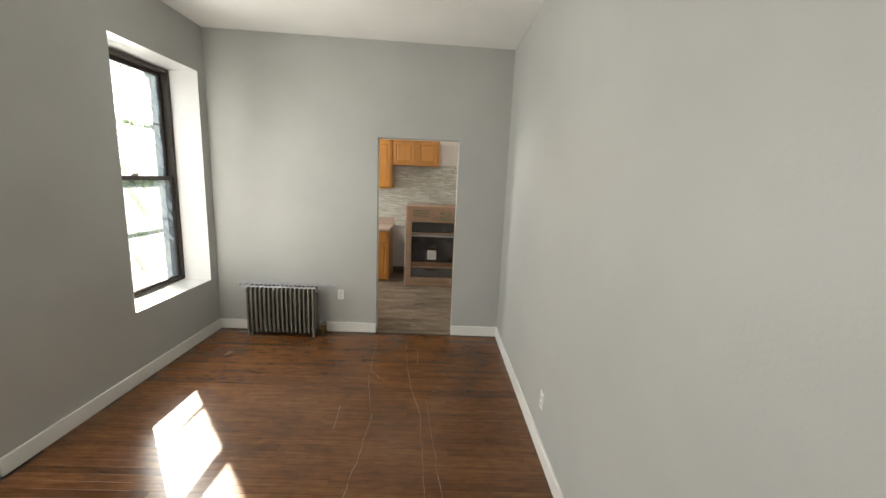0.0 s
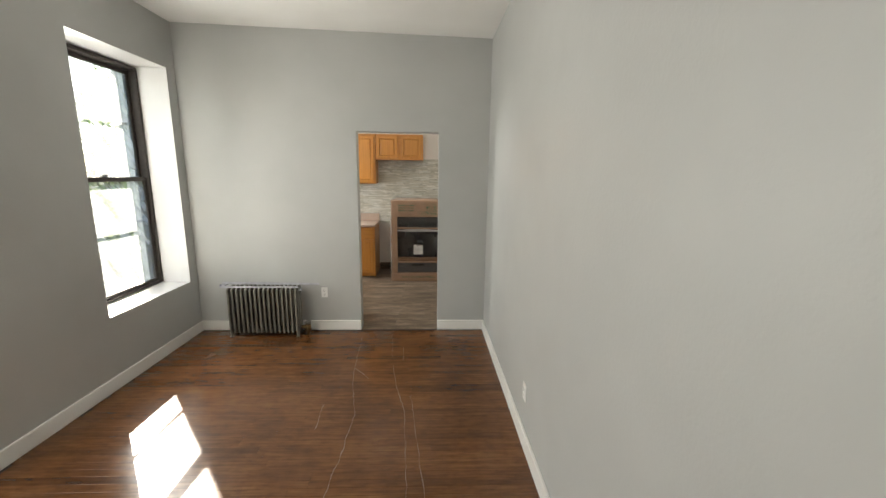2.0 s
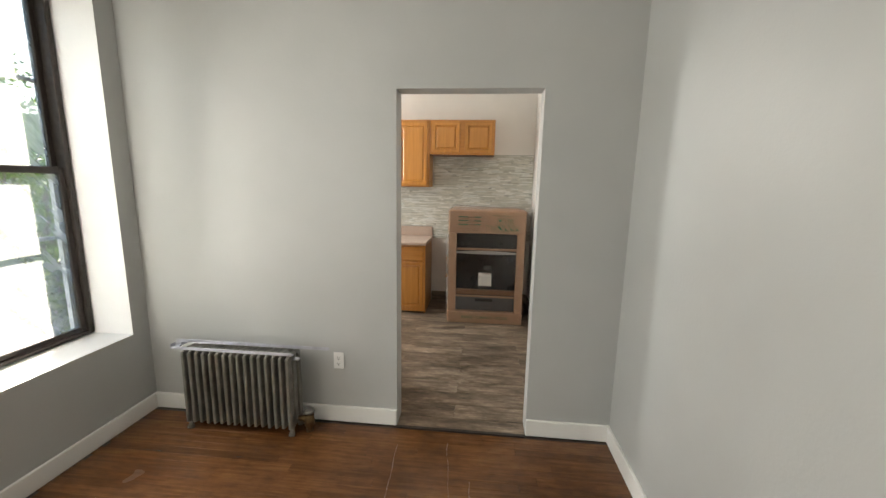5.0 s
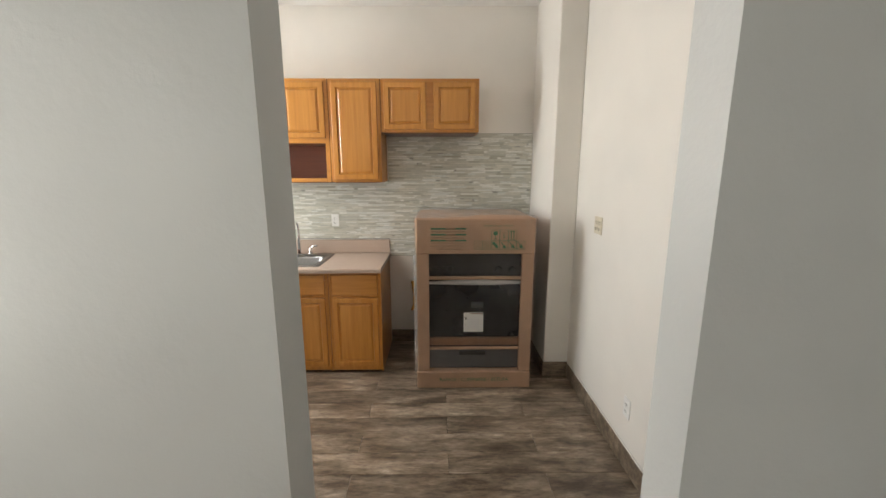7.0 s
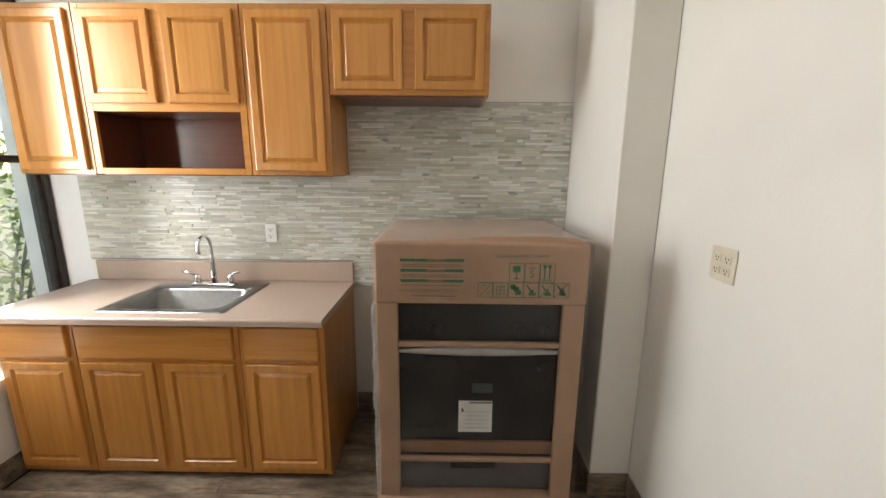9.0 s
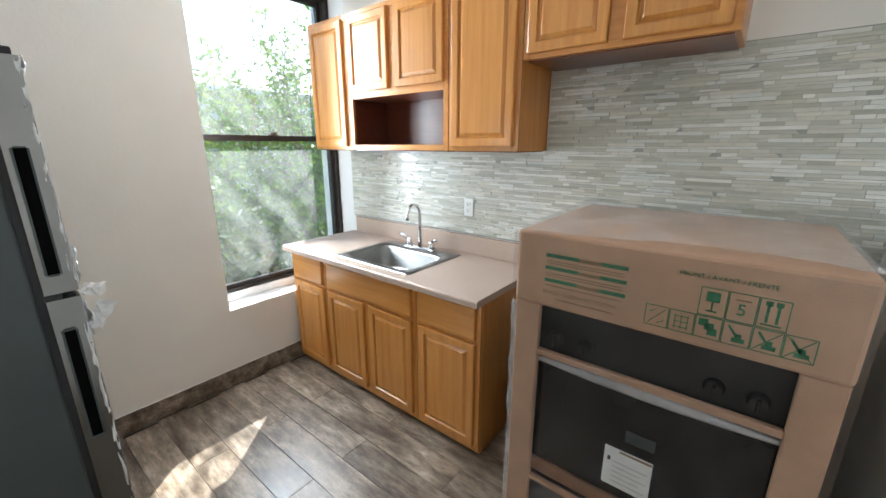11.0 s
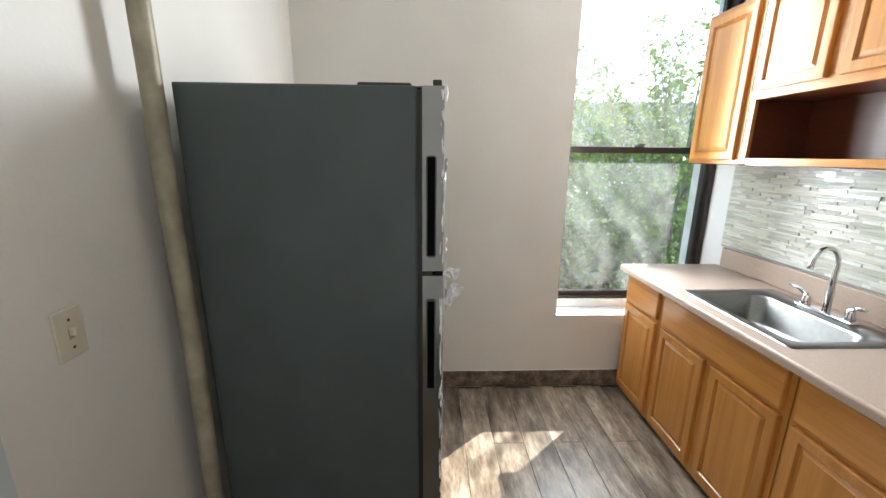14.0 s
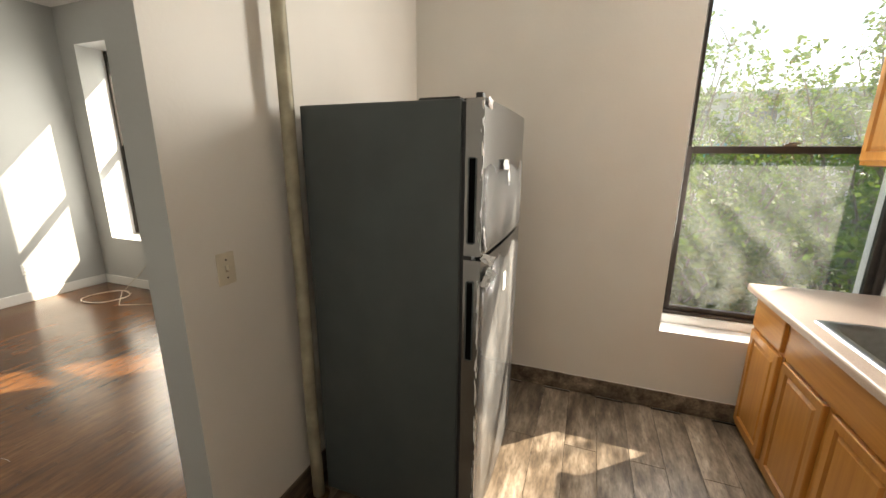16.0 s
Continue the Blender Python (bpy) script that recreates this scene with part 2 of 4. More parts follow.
def oak_floor():
    """Dark walnut-stained strip floor under old glossy varnish, scuffed."""
    m, nt, b = mat_base("stained_strip_floor")
    v = world_coords(nt, (1.6, 26, 1))
    info = nt.nodes.new("ShaderNodeObjectInfo")
    off = nt.nodes.new("ShaderNodeVectorMath")
    off.operation = "MULTIPLY_ADD"
    off.inputs[1].default_value = (31, 17, 5)
    nt.links.new(info.outputs["Random"], off.inputs[0])
    nt.links.new(v, off.inputs[2])
    g = noise_tex(nt, off.outputs[0], 2.0, 6, 0.6)
    col = ramp(nt, g, [(0.25, (0.085, 0.033, 0.0110)), (0.5, (0.132, 0.053, 0.0175)), (0.8, (0.195, 0.087, 0.030))])
    tone = ramp(nt, info.outputs["Random"], [(0, (0.66, 0.62, 0.60)), (0.2, (0.88, 0.87, 0.87)), (0.7, (1.0, 1.0, 1.0)), (1, (1.12, 1.15, 1.15))])
    col = blend(nt, 1.0, col, tone, "MULTIPLY")
    w = world_coords(nt)
    stain = ramp(nt, noise_tex(nt, w, 2.2, 3, 0.5), [(0.25, (0.62, 0.57, 0.53)), (0.5, (0.96, 0.95, 0.94)), (0.75, (1.2, 1.22, 1.22))])
    col = blend(nt, 1.0, col, stain, "MULTIPLY")
    smudge = ramp(nt, noise_tex(nt, world_coords(nt, (1, 2.2, 1)), 11, 6, 0.62), [(0.34, (0.80, 0.77, 0.75)), (0.5, (1.02, 1.02, 1.01)), (0.68, (1.16, 1.18, 1.18))])
    col = blend(nt, 1.0, col, smudge, "MULTIPLY")
    nt.links.new(col, b.inputs["Base Color"])
    nt.links.new(ramp(nt, noise_tex(nt, w, 2.5, 3, 0.5), [(0.3, (0.17,) * 3), (0.75, (0.28,) * 3)]), b.inputs["Roughness"])
    b.inputs["Coat Weight"].default_value = 0.12
    b.inputs["Specular IOR Level"].default_value = 0.42
    b.inputs["Coat Roughness"].default_value = 0.25
    bump(nt, b, noise_tex(nt, v, 3.0, 3), 0.05, 0.001)
    return m


def plank_tile():
    """Grey-brown wood-look porcelain plank."""
    m, nt, b = mat_base("wood_look_tile")
    v = world_coords(nt, (3.6, 13, 13))
    info = nt.nodes.new("ShaderNodeObjectInfo")
    off = nt.nodes.new("ShaderNodeVectorMath")
    off.operation = "MULTIPLY_ADD"
    off.inputs[1].default_value = (23, 41, 11)
    nt.links.new(info.outputs["Random"], off.inputs[0])
    nt.links.new(v, off.inputs[2])
    g = noise_tex(nt, off.outputs[0], 1.1, 8, 0.66)
    col = ramp(nt, g, [(0.30, (0.042, 0.029, 0.019)), (0.45, (0.115, 0.086, 0.061)), (0.55, (0.18, 0.142, 0.106)), (0.62, (0.22, 0.178, 0.136)), (0.72, (0.36, 0.30, 0.24))])
    streak = noise_tex(nt, off.outputs[0], 5.0, 6, 0.7)
    col = blend(nt, 1.0, col, ramp(nt, streak, [(0.34, (0.62, 0.60, 0.58)), (0.48, (1.0, 1.0, 1.0)), (0.66, (1.22, 1.21, 1.2))]), "MULTIPLY")
    patch = noise_tex(nt, off.outputs[0], 0.45, 4, 0.6)
    col = blend(nt, 1.0, col, ramp(nt, patch, [(0.36, (0.66, 0.64, 0.62)), (0.58, (1.15, 1.15, 1.15))]), "MULTIPLY")
    tone = ramp(nt, info.outputs["Random"], [(0, (0.95, 0.94, 0.93)), (1, (1.42, 1.42, 1.42))])
    col = blend(nt, 1.0, col, tone, "MULTIPLY")
    nt.links.new(col, b.inputs["Base Color"])
    nt.links.new(ramp(nt, g, [(0.3, (0.30,) * 3), (0.7, (0.45,) * 3)]), b.inputs["Roughness"])
    bump(nt, b, g, 0.15, 0.002)
    return m


def mosaic(name, island):
    """Linear mosaic: honed stone strips with some glossy glass ones among them."""
    m, nt, b = mat_base(name)
    if island:
        r = nt.nodes.new("ShaderNodeNewGeometry").outputs["Random Per Island"]
    else:
        r = nt.nodes.new("ShaderNodeObjectInfo").outputs["Random"]
    col = ramp(nt, r, [(0.0, (0.40, 0.395, 0.325)), (0.15, (0.60, 0.585, 0.51)), (0.32, (0.47, 0.475, 0.42)), (0.5, (0.67, 0.645, 0.565)), (0.68, (0.55, 0.545, 0.475)), (0.72, (0.72, 0.72, 0.67)), (0.86, (0.82, 0.81, 0.76)), (1.0, (0.66, 0.68, 0.645))])
    v = world_coords(nt, (6, 1, 40))
    col = blend(nt, 0.6, col, ramp(nt, noise_tex(nt, v, 3, 4), [(0.3, (0.8, 0.8, 0.78)), (0.7, (1.05, 1.05, 1.05))]), "MULTIPLY")
    nt.links.new(col, b.inputs["Base Color"])
    nt.links.new(ramp(nt, r, [(0.0, (0.42,) * 3), (0.70, (0.38,) * 3), (0.74, (0.07,) * 3), (1.0, (0.05,) * 3)]), b.inputs["Roughness"])
    bump(nt, b, noise_tex(nt, world_coords(nt, (1, 1, 2.5)), 22, 2), 0.5, 0.004)
    return m


def laminate():
    """Speckled tan-pink laminate."""
    m, nt, b = mat_base("tan_laminate")
    v = world_coords(nt)
    sp = ramp(nt, noise_tex(nt, v, 260, 2), [(0.35, (0.36, 0.265, 0.205)), (0.55, (0.47, 0.36, 0.29)), (0.7, (0.52, 0.42, 0.35))])
    nt.links.new(blend(nt, 0.5, sp, ramp(nt, noise_tex(nt, v, 4, 3), [(0.3, (0.42, 0.32, 0.255)), (0.7, (0.47, 0.365, 0.295))])), b.inputs["Base Color"])
    b.inputs["Roughness"].default_value = 0.34
    return m


LEAF = leaf_material()
# Room panes: film raised to a white haze standing in for outdoor glare.
GLASS_HAZED = glass_material("window_glass", 0.40)
GLASS_DUSTY = glass_material("dusty_window_glass", 0.09)
SHRINK = film_material("clear_shrink_film", 0.0, 0.05)
HAZY = film_material("hazy_shrink_film", 0.06, 0.30)
OAK = oak_floor()
PLANK = plank_tile()
MOSAIC_ONE = mosaic("mosaic_strip", False)
MOSAIC_MANY = mosaic("mosaic_field", True)
LAMINATE = laminate()


# ---- builders ----
def box(bm, x0, x1, y0, y1, z0, z1, bevel=0.0, seg=1):
    r = bmesh.ops.create_cube(bm, size=1)
    vs = r["verts"]
    for v in vs:
        v.co = Vector((x0 + (v.co.x + 0.5) * (x1 - x0), y0 + (v.co.y + 0.5) * (y1 - y0), z0 + (v.co.z + 0.5) * (z1 - z0)))
    if bevel:
        es = {e for v in vs for e in v.link_edges}
        bmesh.ops.bevel(bm, geom=list(es), offset=bevel, segments=seg, affect="EDGES", profile=0.5)
    return bm


def boxes(*specs, bevel=0.0, seg=1):
    bm = bmesh.new()
    for s in specs:
        box(bm, *s, bevel=bevel, seg=seg)
    return bm


def tube(bm, path, radius, sides=12, cap=True):
    """A round bar along a list of points; radius is one number or one per point."""
    pts = [Vector(p) for p in path]
    rad = radius if isinstance(radius, (list, tuple)) else [radius] * len(pts)
    rings, side = [], None
    for i, p in enumerate(pts):
        d = (pts[min(i + 1, len(pts) - 1)] - pts[max(i - 1, 0)]).normalized()
        if side is None:
            side = d.orthogonal().normalized()
        side = (side - d * side.dot(d)).normalized()
        up = d.cross(side)
        rings.append([bm.verts.new(p + rad[i] * (math.cos(a) * side + math.sin(a) * up)) for a in (2 * math.pi * k / sides for k in range(sides))])
    for a, b in zip(rings, rings[1:]):
        for k in range(sides):
            f = bm.faces.new((a[k], a[(k + 1) % sides], b[(k + 1) % sides], b[k]))
            f.smooth = True
    if cap:
        bm.faces.new(rings[0][::-1])
        bm.faces.new(rings[-1])
    return bm


def mesh_of(name, bm, material):
    bmesh.ops.recalc_face_normals(bm, faces=bm.faces)
    me = bpy.data.meshes.new(name)
    bm.to_mesh(me)
    bm.free()
    for m in material if isinstance(material, (list, tuple)) else (material,):
        me.materials.append(m)
    return me


def part(name, bm, material, parent, label=""):
    ob = new(name, mesh_of(name, bm, material))
    ob.parent = parent
    return tagged(ob, label) if label else ob


def thing(name, at, label, category, group="", kind=""):
    ob = new(name)
    ob.location = at
    ob.empty_display_size = 0.05
    return tagged(ob, label, category, group, kind)


def single(name, bm, material, label, category, group="", kind=""):
    return tagged(new(name, mesh_of(name, bm, material)), label, category, group, kind)


def structure(name, bm, material, label, category):
    return single(name, bm, material, label, category, kind="structure")


def faces_where(bm, test, index):
    bmesh.ops.recalc_face_normals(bm, faces=bm.faces)
    for f in bm.faces:
        if test(f):
            f.material_index = index
    return bm


# ---- structure ----
CEIL = 3.30
DOOR_Y0, DOOR_Y1 = 4.058, 4.20
K_BACK, K_LEFT, K_RIGHT, K_CEIL = 6.95, -2.19, 1.00, 3.05

bm = boxes((-2.75, -0.379, DOOR_Y0, DOOR_Y1, -0.03, CEIL), (0.481, 1.16, DOOR_Y0, DOOR_Y1, -0.03, CEIL), (-0.379, 0.481, DOOR_Y0, DOOR_Y1, 2.167, CEIL))
faces_where(bm, lambda f: f.normal.y > 0.5, 1)
structure("wall_partition", bm, (WALL_GREY, WALL_WHITE), "plaster partition, grey towards the room and cream towards the kitchen", "wall")


def window_wall(name, xi, xo, y0, y1, oy0, oy1, oz0, oz1, face, label):
    bm = boxes((xo, xi, y0, oy0, -0.03, CEIL), (xo, xi, oy1, y1, -0.03, CEIL), (xo, xi, oy0, oy1, -0.03, oz0), (xo, xi, oy0, oy1, oz1, CEIL))
    faces_where(bm, lambda f: abs(f.normal.x) < 0.5 and oy0 - 0.01 <= f.calc_center_median().y <= oy1 + 0.01, 1)
    faces_where(bm, lambda f: f.normal.x < -0.5, 2)
    return structure(name, bm, (face, REVEAL, STONE_OUT), label, "wall")


window_wall("wall_west", -2.14, -2.60, 1.80, DOOR_Y0, 2.875, 3.93, 0.59, 2.71, WALL_GREY, "thick grey-painted outer wall with a deep white window reveal")
window_wall("wall_west_2", -2.53, -3.05, -0.50, 1.80, -0.08, 1.12, 0.60, 2.77, WALL_GREY, "grey-painted outer wall round the second room window")
window_wall("wall_west_3", K_LEFT, -2.60, DOOR_Y1, 7.10, 5.865, K_BACK, 0.54, 2.69, WALL_WHITE, "cream-painted kitchen wall with a tall window opening")
structure("wall_return", boxes((-2.529, -2.141, 1.70, 1.799, -0.03, CEIL)), WALL_GREY, "short grey-painted return of the outer wall", "wall")
structure("wall_south", boxes((-2.98, 1.16, -0.50, -0.35, -0.03, CEIL)), WALL_GREY, "smooth grey-painted plaster wall", "wall")
structure("wall_east", boxes((1.01, 1.16, -0.35, DOOR_Y0, -0.03, CEIL)), WALL_GREY, "long smooth grey-painted plaster wall", "wall")
structure("wall_east_2", boxes((K_RIGHT, 1.16, DOOR_Y1, K_BACK, -0.03, CEIL)), WALL_WHITE, "plain cream-painted kitchen wall", "wall")
structure("wall_north", boxes((K_LEFT, 1.16, K_BACK, 7.10, -0.03, CEIL)), WALL_WHITE, "cream-painted kitchen wall behind the cabinets", "wall")
structure("wall_pier", boxes((0.805, K_RIGHT, 6.255, K_BACK, -0.03, CEIL), bevel=0.006), WALL_WHITE, "cream-painted corner pier beside the cooker", "wall")

bm = boxes((-2.98, 1.01, -0.35, DOOR_Y0, 3.10, 3.25))
for v in bm.verts:
    v.co.z += -0.024 * (v.co.x - 0.2)
structure("ceiling", bm, CEIL_WHITE, "white plaster ceiling, slightly out of level", "ceiling")
structure("ceiling_2", boxes((K_LEFT, K_RIGHT, DOOR_Y1, K_BACK, K_CEIL, 3.25)), CEIL_WHITE, "white plaster kitchen ceiling", "ceiling")
structure("roof_slab", boxes((-3.05, 1.16, -0.5, 7.10, 3.30, 3.45)), STONE_OUT, "plain slab above the rooms", "ceiling")


def baseboard(name, spans, material=TRIM, h=0.110, label="white painted wooden baseboard with a rounded top"):
    bm = bmesh.new()
    for x0, x1, y0, y1 in spans:
        box(bm, x0, x1, y0, y1, 0.0, h, bevel=0.004, seg=2)
    return structure(name, bm, material, label, "baseboard")


baseboard("baseboard", [(-2.139, -0.379, 4.036, 4.057), (0.481, 1.009, 4.036, 4.057)])
baseboard("baseboard_2", [(-2.139, -2.121, 1.80, 4.035)])
baseboard("baseboard_3", [(0.991, 1.009, -0.33, 4.035)])
baseboard("baseboard_4", [(-2.529, 0.99, -0.349, -0.331), (-2.529, -2.511, -0.33, 1.69)])
KB = 0.125
kb = "dark wood-look tile skirting with an uneven grout top"
baseboard("baseboard_5", [(-2.189, -2.178, 4.212, 6.42)], PLANK, KB, kb)
baseboard("baseboard_6", [(0.988, 0.999, 4.212, 6.244)], PLANK, KB, kb)
baseboard("baseboard_7", [(0.795, 0.999, 6.245, 6.254), (0.795, 0.804, 6.255, 6.939)], PLANK, KB, kb)
baseboard("baseboard_8", [(-0.519, 0.794, 6.94, 6.949)], PLANK, KB, kb)
baseboard("baseboard_9", [(-2.177, -0.379, 4.201, 4.211), (0.481, 0.987, 4.201, 4.211)], PLANK, KB, kb)
baseboard("door_sill", [(-0.378, 0.48, 4.015, 4.045)], BRONZE, 0.006, "thin dark threshold strip between the two floors")


# ---- windows ----
def sash_window(name, x_in, y0, y1, z0, z1, glass, label, bars=()):
    """Double-hung window in a wall that faces west; x_in is the room side of the frame."""
    w = thing(name, (x_in, (y0 + y1) / 2, z0), label, "window", kind="structure")
    w.matrix_world = Matrix.Translation((x_in, 0, 0))
    zm = (z0 + z1) / 2 + 0.01
    f = 0.034
    part("window_frame", boxes((-0.115, 0, y0, y0 + f, z0, z1), (-0.115, 0, y1 - f, y1, z0, z1), (-0.115, 0, y0 + f, y1 - f, z1 - f, z1), (-0.115, 0, y0 + f, y1 - f, z0, z0 + 0.022), bevel=0.004), BRONZE, w)
    a, b = y0 + f, y1 - f

    def sash(sn, x0, x1, s0, s1, low, top):
        st = 0.032
        s = part(sn, boxes((x0, x1, a, a + st, s0, s1), (x0, x1, b - st, b, s0, s1), (x0, x1, a + st, b - st, s0, s0 + low), (x0, x1, a + st, b - st, s1 - top, s1), bevel=0.003), BRONZE, w)
        p = part("pane", boxes(((x0 + x1) / 2 - 0.002, (x0 + x1) / 2 + 0.002, a + st, b - st, s0 + low, s1 - top)), glass, s)
        p.visible_shadow = False
    sash("lower_sash", -0.055, -0.02, z0 + 0.022, zm + 0.02, 0.030, 0.042)
    sash("upper_sash", -0.1, -0.065, zm - 0.02, z1 - f, 0.04, 0.035)
    part("sash_lock", boxes((-0.05, -0.022, (y0 + y1) / 2 - 0.03, (y0 + y1) / 2 + 0.03, zm + 0.02, zm + 0.032), (-0.045, -0.03, (y0 + y1) / 2 - 0.01, (y0 + y1) / 2 + 0.05, zm + 0.032, zm + 0.042), bevel=0.003), STEEL, w)
    for z in bars:
        part("storm_bar", boxes((-0.128, -0.112, a, b, z - 0.012, z + 0.012), bevel=0.002), GALV, w)
    return w


sash_window("window_1", -2.41, 2.88, 3.925, 0.60, 2.70, GLASS_HAZED, "tall dark bronze double-hung window, closed", (1.24, 2.18))
sash_window("window_2", -2.80, -0.075, 1.115, 0.61, 2.76, GLASS_HAZED, "tall dark bronze double-hung window, closed")
sash_window("window_3", -2.36, 5.87, 6.945, 0.60, 2.685, GLASS_DUSTY, "tall dark bronze kitchen sash window with dusty panes")
structure("window_sill", boxes((-2.50, -2.345, 5.866, 6.949, 0.541, 0.599), bevel=0.004), REVEAL, "white painted inner ledge under the kitchen window", "sill")


def grout_bead(name, start, end, seed):
    """An uneven bead of paint and grout along the top of the tile skirting."""
    rng = random.Random(seed)
    bm = bmesh.new()
    a, c = Vector(start), Vector(end)
    n = int((c - a).length / 0.03)
    pts = [a.lerp(c, k / n) + Vector((0, 0, rng.uniform(-0.002, 0.002))) for k in range(n + 1)]
    rad = [0.0025 + 0.003 * max(0, noise.noise((k * 0.35, seed, 0))) for k in range(n + 1)]
    prev = None
    for p, r in zip(pts, rad):
        ring = [bm.verts.new(p + Vector(((c - a).normalized().y * r * math.cos(t), -(c - a).normalized().x * r * math.cos(t), r * math.sin(t)))) for t in (0, 1.57, 3.14, 4.71)]
        if prev:
            for k in range(4):
                bm.faces.new((prev[k], prev[(k + 1) % 4], ring[(k + 1) % 4], ring[k]))
        prev = ring
    structure(name, bm, WALL_WHITE, "uneven cream paint line over the tile skirting", "trim")


grout_bead("trim", (-2.183, 4.22, KB + 0.001), (-2.183, 6.33, KB + 0.001), 3)
grout_bead("trim_2", (0.993, 4.22, KB + 0.001), (0.993, 6.235, KB + 0.001), 4)


# ---- kitchen cabinets ----
def panel_door(w, h, stile=0.055, t=0.02):
    """A raised-panel door: front towards -y, lower left back corner at the origin."""
    bm = bmesh.new()
    box(bm, 0, w, -t, 0, 0, h)
    front = [f for f in bm.faces if f.normal.y < -0.5]
    edge = list({e for f in front for e in f.edges})
    bmesh.ops.bevel(bm, geom=edge, offset=0.006, segments=2, affect="EDGES", profile=0.5)
    front = [max((f for f in bm.faces if f.normal.y < -0.9), key=lambda f: f.calc_area())]
    bmesh.ops.inset_region(bm, faces=front, thickness=stile - 0.006, depth=0)
    bmesh.ops.inset_region(bm, faces=front, thickness=0.009, depth=-0.012)
    bmesh.ops.inset_region(bm, faces=front, thickness=0.004, depth=0)
    bmesh.ops.inset_region(bm, faces=front, thickness=0.024, depth=0.010)
    return bm


def drawer_front(w, h, t=0.02):
    bm = bmesh.new()
    box(bm, 0, w, -t, 0, 0, h)
    edge = list({e for f in bm.faces if f.normal.y < -0.5 for e in f.edges})
    bmesh.ops.bevel(bm, geom=edge, offset=0.009, segments=3, affect="EDGES", profile=0.6)
    return bm


def put_front(name, bm, parent, x, z, material=HONEY):
    ob = part(name, bm, material, parent)
    ob.location = (x, 0, z)
    return ob


UP_Y, UP_D = 6.62, 0.329


def wall_cabinet(x0, x1, z0, z1, doors, label, niche=None):
    """Face-framed wall cabinet; niche is the height of an open shelf under the doors."""
    c = thing("wall_cabinet", (x0, UP_Y, z0), label, "cabinet", "wall cabinets over the worktop")
    w, h, d, p = x1 - x0, z1 - z0, UP_D, 0.016
    for nm, s in (("side_panel", (0.001, p, 0.0205, d, 0, h)), ("side_panel", (w - p, w - 0.001, 0.0205, d, 0, h)), ("bottom_panel", (p, w - p, 0.0205, d, 0.0, p)), ("top_panel", (p, w - p, 0.0205, d, h - p, h)), ("back_panel", (p, w - p, d - 0.006, d, p, h - p))):
        part(nm, boxes(s), HONEY, c)
    s = 0.035
    lo = niche or 0.0
    rails = [(0.001, s, 0, 0.02, 0, h), (w - s, w - 0.001, 0, 0.02, 0, h), (s, w - s, 0, 0.02, h - s, h), (s, w - s, 0, 0.02, 0, 0.032)]
    if niche:
        rails.append((s, w - s, 0, 0.02, niche - 0.02, niche + 0.03))
    if doors == 2:
        rails.append((w / 2 - 0.03, w / 2 + 0.03, 0, 0.02, lo + 0.03, h - s))
    part("face_frame", boxes(*rails, bevel=0.0015), HONEY_X if w > 0.6 else HONEY, c)
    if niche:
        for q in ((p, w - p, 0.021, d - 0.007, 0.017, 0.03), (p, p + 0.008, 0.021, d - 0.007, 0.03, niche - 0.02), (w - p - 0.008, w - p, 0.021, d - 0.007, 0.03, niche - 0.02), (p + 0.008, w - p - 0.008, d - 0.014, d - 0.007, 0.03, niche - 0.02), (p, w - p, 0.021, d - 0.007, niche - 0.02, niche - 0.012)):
            part("shelf_lining", boxes(q), NICHE, c, "dark red-brown shelf lining")
    # Underside takes the same dark red-brown as the shelf lining.
    part("under_panel", boxes((0.02, w - 0.02, 0.0215, d - 0.002, -0.006, -0.0005)), NICHE, c, "dark red-brown panel under the cabinet")
    gap = 0.027
    mid = 0.060
    dw = (w - gap * 2 - mid * (doors - 1)) / doors
    z = lo + (0.02 if niche else 0.022)
    for i in range(doors):
        put_front("door", panel_door(dw, h - 0.028 - z), c, gap + i * (dw + mid), z)
    return c


wall_cabinet(-2.175, -1.772, 1.575, 2.392, 1, "honey-stained maple wall cabinet with one tall raised-panel door")
wall_cabinet(-1.770, -0.947, 1.575, 2.392, 2, "honey-stained maple wall cabinet with two doors over an open shelf", niche=0.335)
wall_cabinet(-0.945, -0.522, 1.575, 2.392, 1, "honey-stained maple wall cabinet with one tall raised-panel door")
wall_cabinet(-0.520, 0.281, 1.976, 2.392, 2, "short honey-stained maple cabinet with two doors above the cooker")

BASE_Y = 6.335


